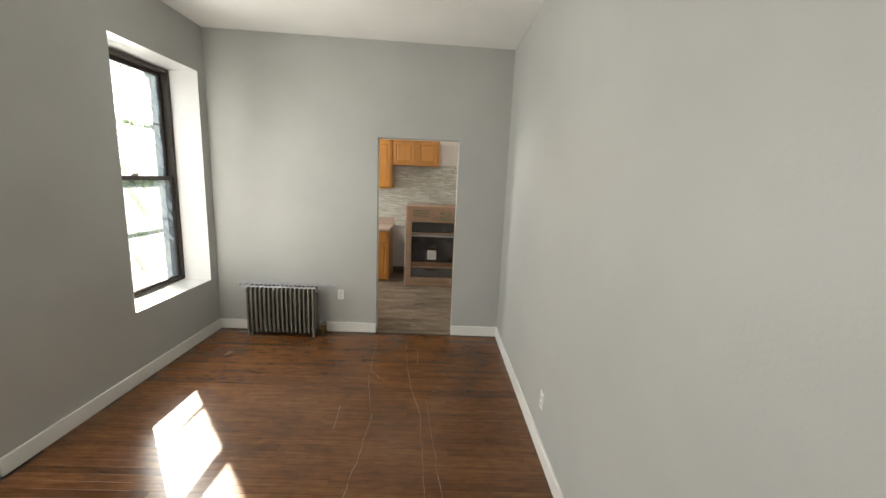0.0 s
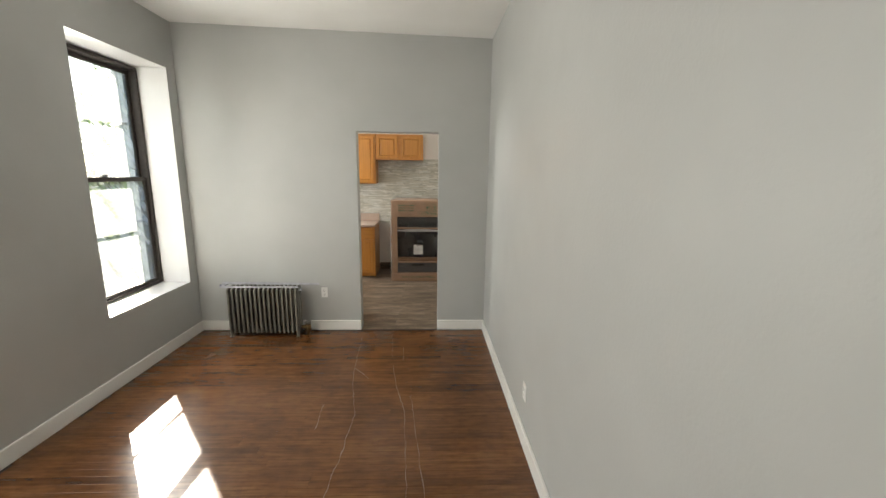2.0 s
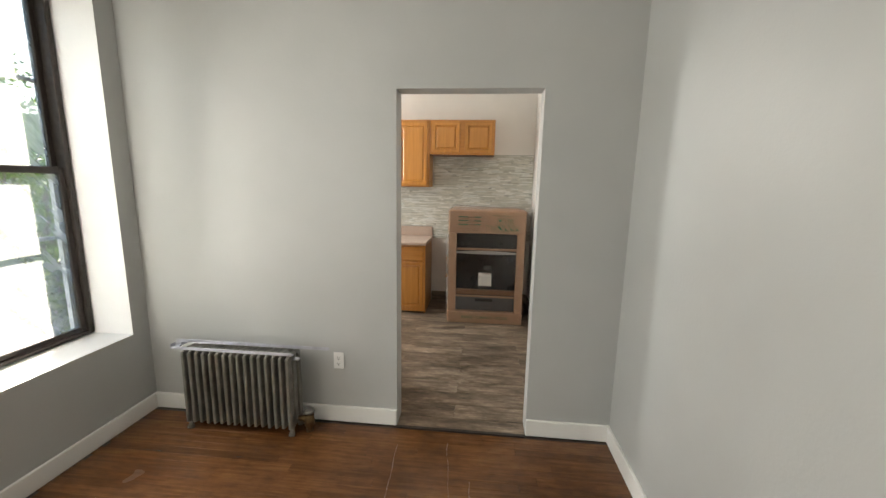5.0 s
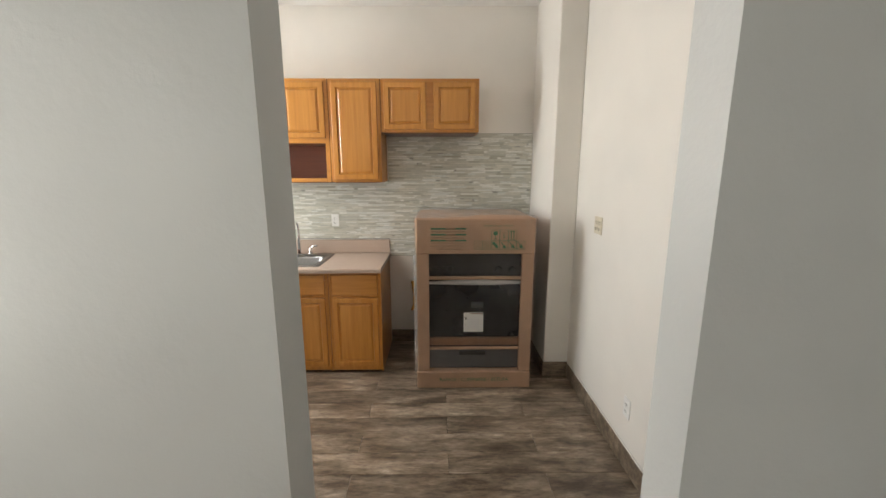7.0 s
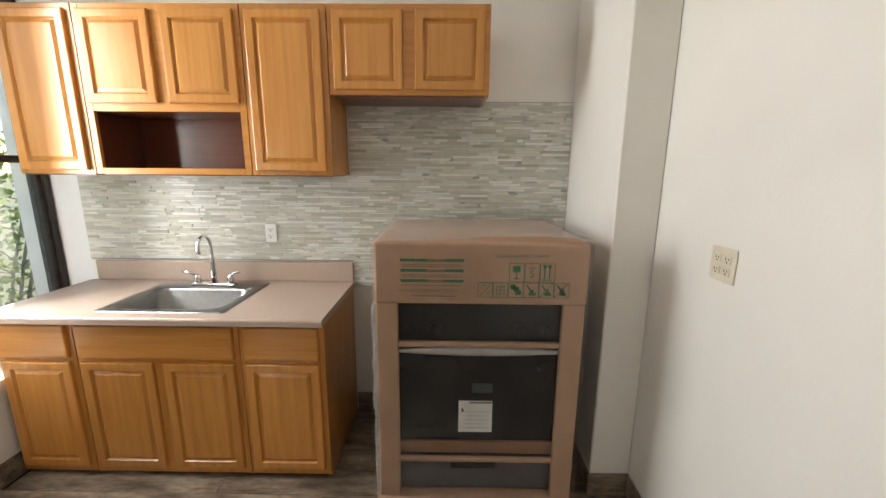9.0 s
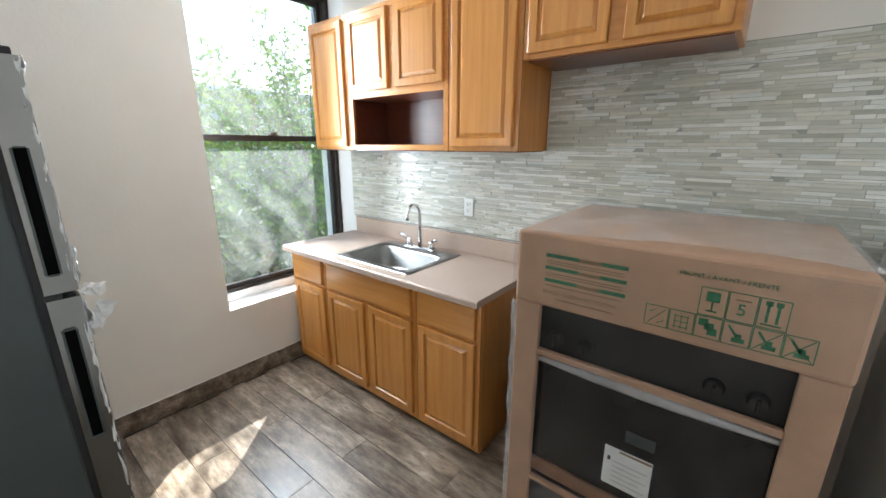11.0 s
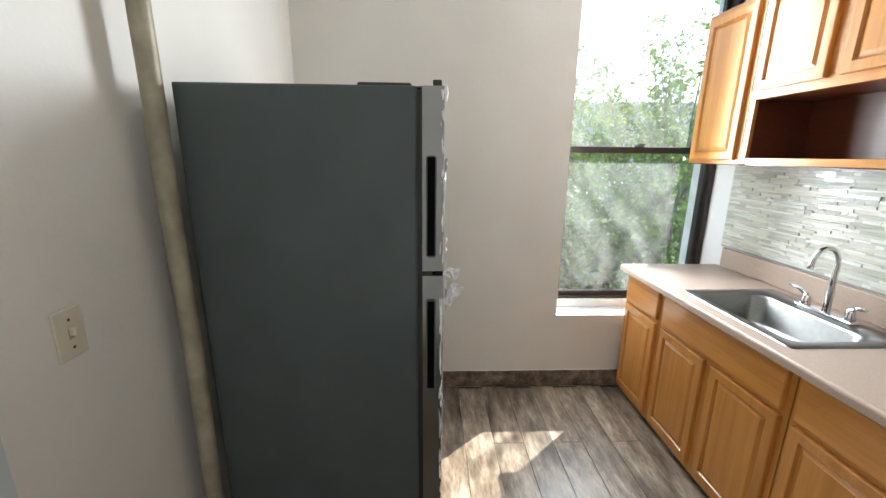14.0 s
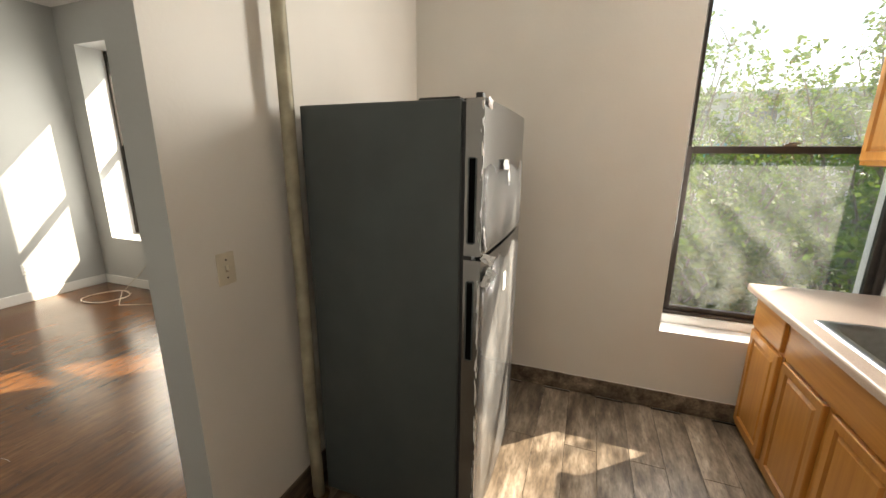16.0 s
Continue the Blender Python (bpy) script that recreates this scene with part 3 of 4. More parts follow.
def base_cabinet(x0, x1, doors, label, end=False):
    c = thing("base_cabinet", (x0, BASE_Y, 0), label, "cabinet", "base cabinets under the worktop")
    w, d, p = x1 - x0, 6.945 - BASE_Y, 0.016
    foot = 0.0
    for nm, q in (("side_panel", (0.001, p, 0.0205, d, 0.1, 0.872)), ("side_panel", (w - p, w - 0.001, 0.0205, d, foot, 0.872)), ("bottom_panel", (p, w - p, 0.0205, d, 0.1, 0.116)), ("back_panel", (p, w - p, d - 0.006, d, 0.116, 0.872))):
        part(nm, boxes(q), HONEY, c)
    s = 0.035
    mid = [(w / 2 - 0.03, w / 2 + 0.03, 0, 0.02, 0.085, 0.64)] if doors == 2 else []
    part("face_frame", boxes(*mid, (0.001, s, 0, 0.02, 0.02, 0.872), (w - s, w - 0.001, 0, 0.02, 0.02, 0.872), (s, w - s, 0, 0.02, 0.83, 0.872), (s, w - s, 0, 0.02, 0.64, 0.69), (s, w - s, 0, 0.02, 0.02, 0.085), bevel=0.0015), HONEY, c)
    part("toe_kick", boxes((p, w - p, 0.07, 0.085, 0, 0.1)), SLOT, c, "dark recessed toe kick")
    gap = 0.026
    put_front("drawer_front", drawer_front(w - 2 * gap, 0.172), c, gap, 0.678, HONEY_X)
    dw = (w - gap * 2 - 0.052 * (doors - 1)) / doors
    for i in range(doors):
        put_front("door", panel_door(dw, 0.595), c, gap + i * (dw + 0.052), 0.060)
    return c


base_cabinet(-2.170, -1.772, 1, "honey-stained maple base cabinet with a drawer over one door")
base_cabinet(-1.770, -0.947, 2, "honey-stained maple sink cabinet with two raised-panel doors")
base_cabinet(-0.945, -0.522, 1, "honey-stained maple base cabinet with a drawer over one door", end=True)

# worktop with a cut-out for the sink
SX0, SX1, SY0, SY1 = -1.665, -1.015, 6.345, 6.865
top = thing("worktop", (0, 0, 0.874), "speckled tan laminate worktop with a rolled front edge and upstand", "worktop")
bm = bmesh.new()
for s in ((-2.185, -0.510, 6.272, SY0 + 0.02), (-2.185, -0.510, SY1 - 0.02, 6.925), (-2.185, SX0 + 0.02, SY0 + 0.02, SY1 - 0.02), (SX1 - 0.02, -0.510, SY0 + 0.02, SY1 - 0.02)):
    box(bm, s[0], s[1], s[2], s[3], 0, 0.036)
bmesh.ops.remove_doubles(bm, verts=bm.verts, dist=0.0005)
es = [e for e in bm.edges if all(abs(v.co.y - 6.272) < 0.001 for v in e.verts) and all(v.co.z > 0.03 for v in e.verts)]
bmesh.ops.bevel(bm, geom=es, offset=0.014, segments=4, affect="EDGES", profile=0.5)
part("slab", bm, LAMINATE, top)
part("upstand", boxes((-2.145, -0.512, 6.918, 6.938, 0.036, 0.162), bevel=0.006, seg=3), LAMINATE, top)


def rounded(x0, x1, y0, y1, r, n=6):
    pts = []
    for cx, cy, a0 in ((x1 - r, y1 - r, 0), (x0 + r, y1 - r, 90), (x0 + r, y0 + r, 180), (x1 - r, y0 + r, 270)):
        pts += [(cx + r * math.cos(radians(a0 + 90 * k / n)), cy + r * math.sin(radians(a0 + 90 * k / n))) for k in range(n + 1)]
    return pts


def sink_bowl():
    """Drop-in bowl lofted from rounded rings: outer rim, lip, walls and floor."""
    bm = bmesh.new()
    x0, x1, y0, y1 = SX0, SX1, SY0, SY1
    rings = [((x0, x1, y0, y1, 0.02), 0.0), ((x0 + 0.006, x1 - 0.006, y0 + 0.006, y1 - 0.006, 0.02), 0.006), ((x0 + 0.045, x1 - 0.045, y0 + 0.04, y1 - 0.12, 0.075), 0.005),
             ((x0 + 0.055, x1 - 0.055, y0 + 0.05, y1 - 0.13, 0.07), -0.01), ((x0 + 0.065, x1 - 0.065, y0 + 0.06, y1 - 0.14, 0.065), -0.13), ((x0 + 0.095, x1 - 0.095, y0 + 0.09, y1 - 0.17, 0.05), -0.158), ((x0 + 0.29, x1 - 0.29, y0 + 0.2, y1 - 0.26, 0.02), -0.162)]
    prev = None
    for spec, z in rings:
        ring = [bm.verts.new((px, py, z)) for px, py in rounded(*spec)]
        if prev:
            n = len(ring)
            for k in range(n):
                bm.faces.new((prev[k], prev[(k + 1) % n], ring[(k + 1) % n], ring[k])).smooth = True
        prev = ring
    bm.faces.new(prev)
    return bm


sink = thing("kitchen_sink", (0, 0, 0.9105), "single-bowl brushed stainless steel sink set in the worktop", "sink")
part("bowl", sink_bowl(), STEEL, sink)
bm = bmesh.new()
tube(bm, [(-1.34, 6.56, -0.161), (-1.34, 6.56, -0.156)], 0.043, 20)
tube(bm, [(-1.34, 6.56, -0.156), (-1.34, 6.56, -0.150)], 0.018, 14)
part("drain", bm, CHROME, sink, "chrome basket drain")

faucet = thing("kitchen_faucet", (-1.325, 6.80, 0.9165), "chrome gooseneck kitchen faucet with two lever handles", "faucet")
part("deck_plate", boxes((-0.13, 0.13, -0.027, 0.027, 0, 0.014), bevel=0.006, seg=3), CHROME, faucet)
bm = bmesh.new()
neck = [(0, 0, 0.014), (0, 0, 0.20)] + [(0, -0.06 + 0.06 * math.cos(a), 0.24 + 0.07 * math.sin(a)) for a in (math.pi * k / 9 for k in range(0, 10))] + [(0, -0.122, 0.215)]
tube(bm, neck, [0.016, 0.011] + [0.0105] * 10 + [0.013], 14)
part("spout", bm, CHROME, faucet)
for sx in (-0.1, 0.1):
    bm = bmesh.new()
    tube(bm, [(sx, 0, 0.012), (sx, 0, 0.03), (sx, 0, 0.05), (sx, 0, 0.068)], [0.024, 0.02, 0.017, 0.012], 14)
    tube(bm, [(sx, 0, 0.058), (sx * 1.25, -0.012, 0.078), (sx * 1.72, -0.022, 0.09)], [0.011, 0.009, 0.008], 10)
    part("lever_handle", bm, CHROME, faucet)


# ---- outlets and switch ----
def wall_plate(name, m, label, category, material, duplex=2, gang=1, toggle=False):
    """A cover plate on a wall: local x along the wall, z up, front towards -y."""
    ob = thing(name, (0, 0, 0), label, category)
    ob.matrix_world = m
    w = 0.07 + 0.046 * (gang - 1)
    part("cover_plate", boxes((-w / 2, w / 2, -0.007, -0.001, -0.0575, 0.0575), bevel=0.003, seg=2), material, ob)
    for g in range(gang):
        cx = (g - (gang - 1) / 2) * 0.046
        if toggle:
            part("toggle", boxes((cx - 0.005, cx + 0.005, -0.02, -0.0065, -0.004, 0.014), bevel=0.002), material, ob)
            part("slot", boxes((cx - 0.006, cx + 0.006, -0.0078, -0.0071, -0.012, 0.012)), SWITCH_SLOT, ob)
            for z in (-0.032, 0.032):
                part("screw", boxes((cx - 0.003, cx + 0.003, -0.0085, -0.007, z - 0.003, z + 0.003), bevel=0.001), SLOT, ob)
            continue
        for z in (-0.02, 0.02):
            s = part("socket", boxes((cx - 0.017, cx + 0.017, -0.0095, -0.007, z - 0.014, z + 0.014), bevel=0.003, seg=2), material, ob)
            part("pin_holes", boxes((cx - 0.008, cx - 0.005, -0.0102, -0.0096, z - 0.003, z + 0.007), (cx + 0.005, cx + 0.008, -0.0102, -0.0096, z - 0.002, z + 0.006), (cx - 0.003, cx + 0.003, -0.0102, -0.0096, z - 0.011, z - 0.006)), SLOT, s)
    return ob


wall_plate("wall_outlet", pose(-0.775, 4.058, 0.437), "white double outlet beside the radiator", "outlet", WHITE_PLASTIC)
wall_plate("wall_outlet", pose(1.01, 2.16, 0.352, 0, 0, -90), "white double outlet low on the grey wall", "outlet", WHITE_PLASTIC)
wall_plate("wall_outlet", pose(-1.80, -0.35, 0.36, 0, 0, 180), "white double outlet low on the grey wall", "outlet", WHITE_PLASTIC)
wall_plate("wall_outlet", pose(-1.018, 6.934, 1.218), "white double outlet set in the mosaic backsplash", "outlet", WHITE_PLASTIC)
wall_plate("wall_outlet", pose(K_RIGHT, 5.828, 1.306, 0, 0, -90), "grey-ivory two-gang outlet on the cream wall", "outlet", IVORY, gang=2)
wall_plate("wall_outlet", pose(K_RIGHT, 5.263, 0.353, 0, 0, -90), "white double outlet low on the cream wall", "outlet", WHITE_PLASTIC)
wall_plate("light_switch", pose(-0.547, 4.20, 1.218, 0, 0, 180), "ivory toggle light switch on the cream partition", "switch", IVORY, toggle=True)


# ---- refrigerator ----
fridge = thing("refrigerator", (-1.262, 4.34, 0), "charcoal top-freezer refrigerator with torn protective film, doors closed", "refrigerator")
FW = 0.392
part("cabinet_body", boxes((-FW, FW, -0.04, 0.615, 0.03, 1.79), bevel=0.006, seg=2), FRIDGE_SIDE, fridge, "charcoal enamel side and back panels")


def fridge_door(z0, z1):
    bm = bmesh.new()
    n = 10
    prof = [(-FW + 2 * FW * k / n, 0.63 + 0.062 + 0.010 * (1 - (2 * k / n - 1) ** 2)) for k in range(n + 1)]
    ring = [(-FW, 0.63)] + prof + [(FW, 0.63)]
    lo = [bm.verts.new((x, y, z0)) for x, y in ring]
    hi = [bm.verts.new((x, y, z1)) for x, y in ring]
    bm.faces.new(lo)
    bm.faces.new(hi[::-1])
    m = len(ring)
    for k in range(m):
        bm.faces.new((lo[k], lo[(k + 1) % m], hi[(k + 1) % m], hi[k]))
    bmesh.ops.recalc_face_normals(bm, faces=bm.faces)
    return bm


for nm, z0, z1, h0, h1 in (("freezer_door", 1.262, 1.79, 1.31, 1.60), ("fridge_door", 0.06, 1.246, 0.86, 1.165)):
    dr = part(nm, fridge_door(z0, z1), FRIDGE_DOOR, fridge, "brushed stainless steel door")
    # No hollow is cut: a flat black sheet carries the grip's shade.
    part("grip_shade", boxes((FW + 0.0005, FW + 0.003, 0.645, 0.669, h0, h1), bevel=0.001), RECESS_SHADE, dr, "flat black sheet painted as the shade inside the edge grip")
    part("grip_rim", boxes((FW + 0.0005, FW + 0.005, 0.667, 0.671, h0, h1), (FW + 0.0005, FW + 0.005, 0.641, 0.645, h0, h1), (FW + 0.0005, FW + 0.005, 0.645, 0.667, h0 - 0.004, h0), (FW + 0.0005, FW + 0.005, 0.645, 0.667, h1, h1 + 0.004)), FRIDGE_SIDE, dr)
part("door_gasket", boxes((-FW + 0.01, FW - 0.008, 0.615, 0.63, 0.07, 1.78)), BLACK_PLASTIC, fridge, "dark rubber door gasket")
part("hinge_cover", boxes((FW - 0.10, FW - 0.02, 0.45, 0.60, 1.785, 1.80), (FW - 0.16, FW - 0.06, 0.60, 0.66, 1.79, 1.798), bevel=0.004), BLACK_PLASTIC, fridge, "black hinge cover")
part("top_cap", boxes((FW - 0.035, FW - 0.004, 0.66, 0.684, 1.79, 1.806), bevel=0.002), BLACK_PLASTIC, fridge)
part("middle_hinge", boxes((FW - 0.05, FW + 0.001, 0.628, 0.66, 1.247, 1.261)), BLACK_PLASTIC, fridge)
part("kick_grille", boxes((-FW + 0.01, FW - 0.01, 0.56, 0.60, 0.0, 0.055)), BLACK_PLASTIC, fridge)
for sx in (-0.32, 0.32):
    for sy in (0.06, 0.54):
        bm = bmesh.new()
        tube(bm, [(sx, sy, 0), (sx, sy, 0.035)], 0.018, 10)
        part("foot", bm, BLACK_PLASTIC, fridge)


def torn_film(seed, pts_n, size, thick=0.0012):
    """A crumpled scrap of film: a jagged patch with ripples, in local x and z."""
    rng = random.Random(seed)
    bm = bmesh.new()
    nu, nv = pts_n
    grid = []
    for i in range(nu + 1):
        row = []
        for j in range(nv + 1):
            jag = rng.uniform(-0.5, 0.5) if i in (0, nu) else 0
            row.append(bm.verts.new(((i + jag) / nu * size[0], rng.uniform(-1, 1) * size[2], j / nv * size[1] + (rng.uniform(-0.4, 0.4) / nv * size[1] if j in (0, nv) else 0))))
        grid.append(row)
    for i in range(nu):
        for j in range(nv):
            bm.faces.new((grid[i][j], grid[i + 1][j], grid[i + 1][j + 1], grid[i][j + 1]))
    r = bmesh.ops.extrude_face_region(bm, geom=list(bm.faces))
    for v in r["geom"]:
        if isinstance(v, bmesh.types.BMVert):
            v.co.y += thick
    return bm


SCRAP = plain("milky_torn_film", (0.78, 0.78, 0.78), 0.3, 0, 0.06, 30, 0.1)
for seed, n, size, m in (
        (3, (2, 22), (0.008, 0.50, 0.006), pose(FW - 0.001, 0.684, 1.28, 0, 0, 80)),
        (4, (2, 36), (0.007, 0.95, 0.005), pose(FW - 0.001, 0.684, 0.22, 0, 0, 80)),
        (5, (4, 6), (0.034, 0.07, 0.008), pose(FW - 0.004, 0.690, 1.165, 0, 30, 84)),
        (6, (5, 3), (0.045, 0.03, 0.008), pose(FW - 0.004, 0.692, 1.245, 0, 14, 88)),
        (7, (7, 5), (0.10, 0.040, 0.003), pose(0.05, 0.711, 1.555, 0, 0, 0)),
        (8, (3, 7), (0.022, 0.085, 0.003), pose(0.02, 0.711, 1.49, 0, 8, 0)),
        (10, (5, 3), (0.05, 0.028, 0.003), pose(0.33, 0.700, 1.755, 0, -20, 0)),
        (12, (3, 8), (0.016, 0.10, 0.003), pose(0.345, 0.701, 1.28, 0, 24, 0)),
        (9, (6, 6), (0.07, 0.08, 0.003), pose(0.28, 0.705, 1.13, 0, 12, 0))):
    part("film_scrap", torn_film(seed, n, size), SCRAP, fridge, "crumpled milky scrap of torn film").matrix_local = m
DOOR_FILM = film_material("scuffed_door_film", 0.04, 0.16)


def door_film(z0, z1, seed):
    """Protective film on a door front, torn off along a ragged upper edge."""
    rng = random.Random(seed)
    bm = bmesh.new()
    n = 26
    prev = None
    for k in range(n + 1):
        x = -FW + 0.012 + (2 * FW - 0.030) * k / n
        y = 0.6945 + 0.010 * (1 - (x / FW) ** 2)
        top = z1 + 0.020 * math.sin(k * 0.55 + seed) + rng.uniform(-0.010, 0.012)
        col = [bm.verts.new((x, y + rng.uniform(0, 0.0008), z)) for z in (z0, z0 + (top - z0) * 0.4, z0 + (top - z0) * 0.8, top)]
        if prev:
            for i in range(3):
                bm.faces.new((prev[i], col[i], col[i + 1], prev[i + 1])).smooth = True
        prev = col
    ext = bmesh.ops.extrude_face_region(bm, geom=list(bm.faces))
    for v in ext["geom"]:
        if isinstance(v, bmesh.types.BMVert):
            v.co.y += 0.0008
    return bm


part("protective_film", door_film(1.27, 1.56, 1), DOOR_FILM, fridge, "scuffed protective film, torn along its upper edge")
part("protective_film", door_film(0.08, 1.19, 4), DOOR_FILM, fridge, "scuffed protective film, torn along its upper edge")
part("energy_tag", boxes((-0.02, 0.03, 0.705, 0.7062, 1.02, 1.10)), PAPER, fridge, "small white paper tag")


# ---- boxed cooker ----
stove = thing("boxed_cooker", (-0.2155, 6.085, 0), "new black cooker in cardboard corner posts, cap and tray under film", "cooker")
W, D, H = 0.865, 0.76, 1.325


part("card_cap", boxes((-0.004, W + 0.004, -0.006, D, 1.065, H), bevel=0.012, seg=2), CARD, stove, "brown corrugated card cap with green printing")
part("card_tray", boxes((-0.006, W + 0.002, -0.012, D, 0.0, 0.135), bevel=0.008, seg=2), CARD, stove, "brown card base tray with green lettering")
for x0, x1, y0, y1 in ((0, 0.09, 0, 0.03), (W - 0.09, W, 0, 0.03), (0, 0.028, 0.03, 0.11), (W - 0.028, W, 0.03, 0.11), (0, 0.028, D - 0.10, D), (W - 0.028, W, D - 0.10, D)):
    part("corner_post", boxes((x0, x1, y0, y1, 0.135, 1.066), bevel=0.004), CARD, stove)
part("card_strap", boxes((0.09, W - 0.09, 0.004, 0.028, 0.870, 0.892), bevel=0.003), CARD, stove)
part("card_strap", boxes((0.09, W - 0.09, 0.006, 0.028, 0.312, 0.330), bevel=0.003), CARD, stove)
part("oven_body", boxes((0.045, W - 0.045, 0.085, D - 0.02, 0.136, 1.06), bevel=0.004), BLACK_PLASTIC, stove, "black enamelled oven body")
part("oven_door", boxes((0.05, W - 0.05, 0.04, 0.084, 0.40, 0.86), bevel=0.006, seg=2), BLACK_GLASS, stove, "black glass oven door")
part("control_panel", boxes((0.05, W - 0.05, 0.055, 0.084, 0.875, 1.055), bevel=0.006, seg=2), BLACK_PLASTIC, stove, "black control panel")
bm = bmesh.new()
prev = None
for k in range(17):
    u = k / 16
    arch = math.sin(math.pi * u)
    x, y, z, hh = 0.055 + u * (W - 0.11), 0.040 - 0.016 * arch, 0.842 - 0.006 * (1 - arch), 0.008 + 0.012 * arch
    ring = [bm.verts.new((x, y + dy, z + dz)) for dy, dz in ((0.010, -hh), (0.002, -hh), (-0.004, -hh * 0.5), (-0.004, hh * 0.5), (0.002, hh), (0.010, hh))]
    if prev:
        for i in range(6):
            bm.faces.new((prev[i], prev[(i + 1) % 6], ring[(i + 1) % 6], ring[i])).smooth = True
    else:
        bm.faces.new(ring)
    prev = ring
bm.faces.new(prev)
part("door_handle", bm, HANDLE_GREY, stove, "bowed satin grey door handle")
for kx in (0.14, 0.245, 0.615, 0.715):
    bm = bmesh.new()
    tube(bm, [(kx, 0.056, 0.932), (kx, 0.04, 0.932), (kx, 0.022, 0.932)], [0.028, 0.026, 0.022], 18)
    box(bm, kx - 0.005, kx + 0.005, 0.014, 0.03, 0.912, 0.952, bevel=0.002)
    part("knob", bm, BLACK_PLASTIC, stove)
part("trim_rail", boxes((0.05, W - 0.05, 0.034, 0.084, 0.335, 0.395), bevel=0.004), CARD_DARK, stove, "brown card pad under the door")
part("storage_drawer", boxes((0.05, W - 0.05, 0.045, 0.084, 0.14, 0.305), bevel=0.006, seg=2), plain("dark_grey_enamel", (0.11, 0.112, 0.118), 0.3, 0.2, 0.1, 10, 0), stove, "dark grey storage drawer")
part("drawer_grip", boxes((0.32, 0.525, 0.036, 0.046, 0.252, 0.288), bevel=0.003), BLACK_PLASTIC, stove)
sheet = part("instruction_sheet", boxes((0.352, 0.502, 0.0365, 0.0385, 0.445, 0.60)), PAPER, stove, "white paper instruction sheet")
part("sheet_stripe", boxes((0.40, 0.50, 0.0355, 0.0363, 0.588, 0.596)), BROWN_INK, sheet)
part("sheet_mark", boxes((0.364, 0.374, 0.0355, 0.0363, 0.545, 0.562)), SLOT, sheet)
for k in range(5):
    part("sheet_line", boxes((0.38, 0.49 - 0.02 * (k % 2), 0.0355, 0.0363, 0.465 + 0.02 * k, 0.468 + 0.02 * k)), GALV, sheet)
part("window_sticker", boxes((0.41, 0.50, 0.0375, 0.0388, 0.64, 0.685)), FRIDGE_SIDE, stove, "small grey sticker on the glass")

INK_Y = -0.0075


def ink(x0, x1, z0, z1, material=GREEN_INK):
    part("printed_mark", boxes((x0, x1, INK_Y, INK_Y + 0.0012, z0, z1)), material, stove)


def words(text, x, z, size, material, y=INK_Y, name="printed_words"):
    cu = bpy.data.curves.new(name, "FONT")
    cu.body, cu.size, cu.extrude = text, size, 0.0006
    tmp = new("lettering", cu)
    dg = bpy.context.evaluated_depsgraph_get()
    me = bpy.data.meshes.new_from_object(tmp.evaluated_get(dg))
    bpy.data.objects.remove(tmp)
    me.materials.clear()
    me.materials.append(material)
    ob = new(name, me)
    ob.parent = stove
    ob.matrix_local = pose(x, y, z, 90, 0, 0)
    return ob


for z in (1.246, 1.203, 1.160):
    ink(0.105, 0.215, z, z + 0.012)
    ink(0.215, 0.285, z - 0.001, z + 0.010, BROWN_INK)
    ink(0.285, 0.362, z, z + 0.012)
for z in (1.232, 1.224, 1.189, 1.181, 1.146):
    ink(0.110, 0.352, z, z + 0.003, BROWN_INK)
words("RANGE / CUISINIERE / ESTUFA", 0.100, 1.118, 0.018, BROWN_INK)
ink(0.150, 0.330, 1.100, 1.104, BROWN_INK)
words("FRONT / AVANT / FRENTE", 0.490, 1.266, 0.018, GREEN_INK)


def slash(xa, za, xb, zb, t=0.0022):
    """A slanting printed stroke."""
    d = Vector((xb - xa, 0, zb - za))
    bm = boxes((0, d.length, INK_Y, INK_Y + 0.0012, -t / 2, t / 2))
    ob = part("printed_mark", bm, GREEN_INK, stove)
    ob.matrix_local = Matrix.Translation((xa, 0, za)) @ Matrix.Rotation(-math.atan2(d.z, d.x), 4, "Y")


def outline(x0, x1, z0, z1, t=0.0022):
    bm = boxes((x0, x1, INK_Y, INK_Y + 0.0012, z0, z0 + t), (x0, x1, INK_Y, INK_Y + 0.0012, z1 - t, z1), (x0, x0 + t, INK_Y, INK_Y + 0.0012, z0, z1), (x1 - t, x1, INK_Y, INK_Y + 0.0012, z0, z1))
    return bm


for k in range(6):
    x = 0.420 + k * 0.062
    bm = outline(x, x + 0.061, 1.098, 1.162)
    part("pictogram_frame", bm, GREEN_INK, stove)
    if k == 0:
        slash(x + 0.010, 1.106, x + 0.052, 1.154)
        slash(x + 0.012, 1.140, x + 0.030, 1.152)
        slash(x + 0.032, 1.108, x + 0.050, 1.120)
    elif k == 1:
        for j in range(3):
            ink(x + 0.012, x + 0.048, 1.112 + 0.016 * j, 1.114 + 0.016 * j)
            ink(x + 0.014 + 0.015 * j, x + 0.016 + 0.015 * j, 1.108, 1.150)
    elif k == 2:
        for dx, dz in ((0.008, 0.036), (0.022, 0.026), (0.030, 0.012)):
            ink(x + dx, x + dx + 0.022, 1.098 + dz, 1.118 + dz)
    else:
        slash(x + 0.012, 1.152, x + 0.034, 1.120, 0.006)
        ink(x + 0.022, x + 0.050, 1.108, 1.120)
        ink(x + 0.028, x + 0.042, 1.120, 1.132)
        if k > 3:
            slash(x + 0.004, 1.102, x + 0.056, 1.158)
        if k == 5:
            slash(x + 0.004, 1.158, x + 0.056, 1.102)
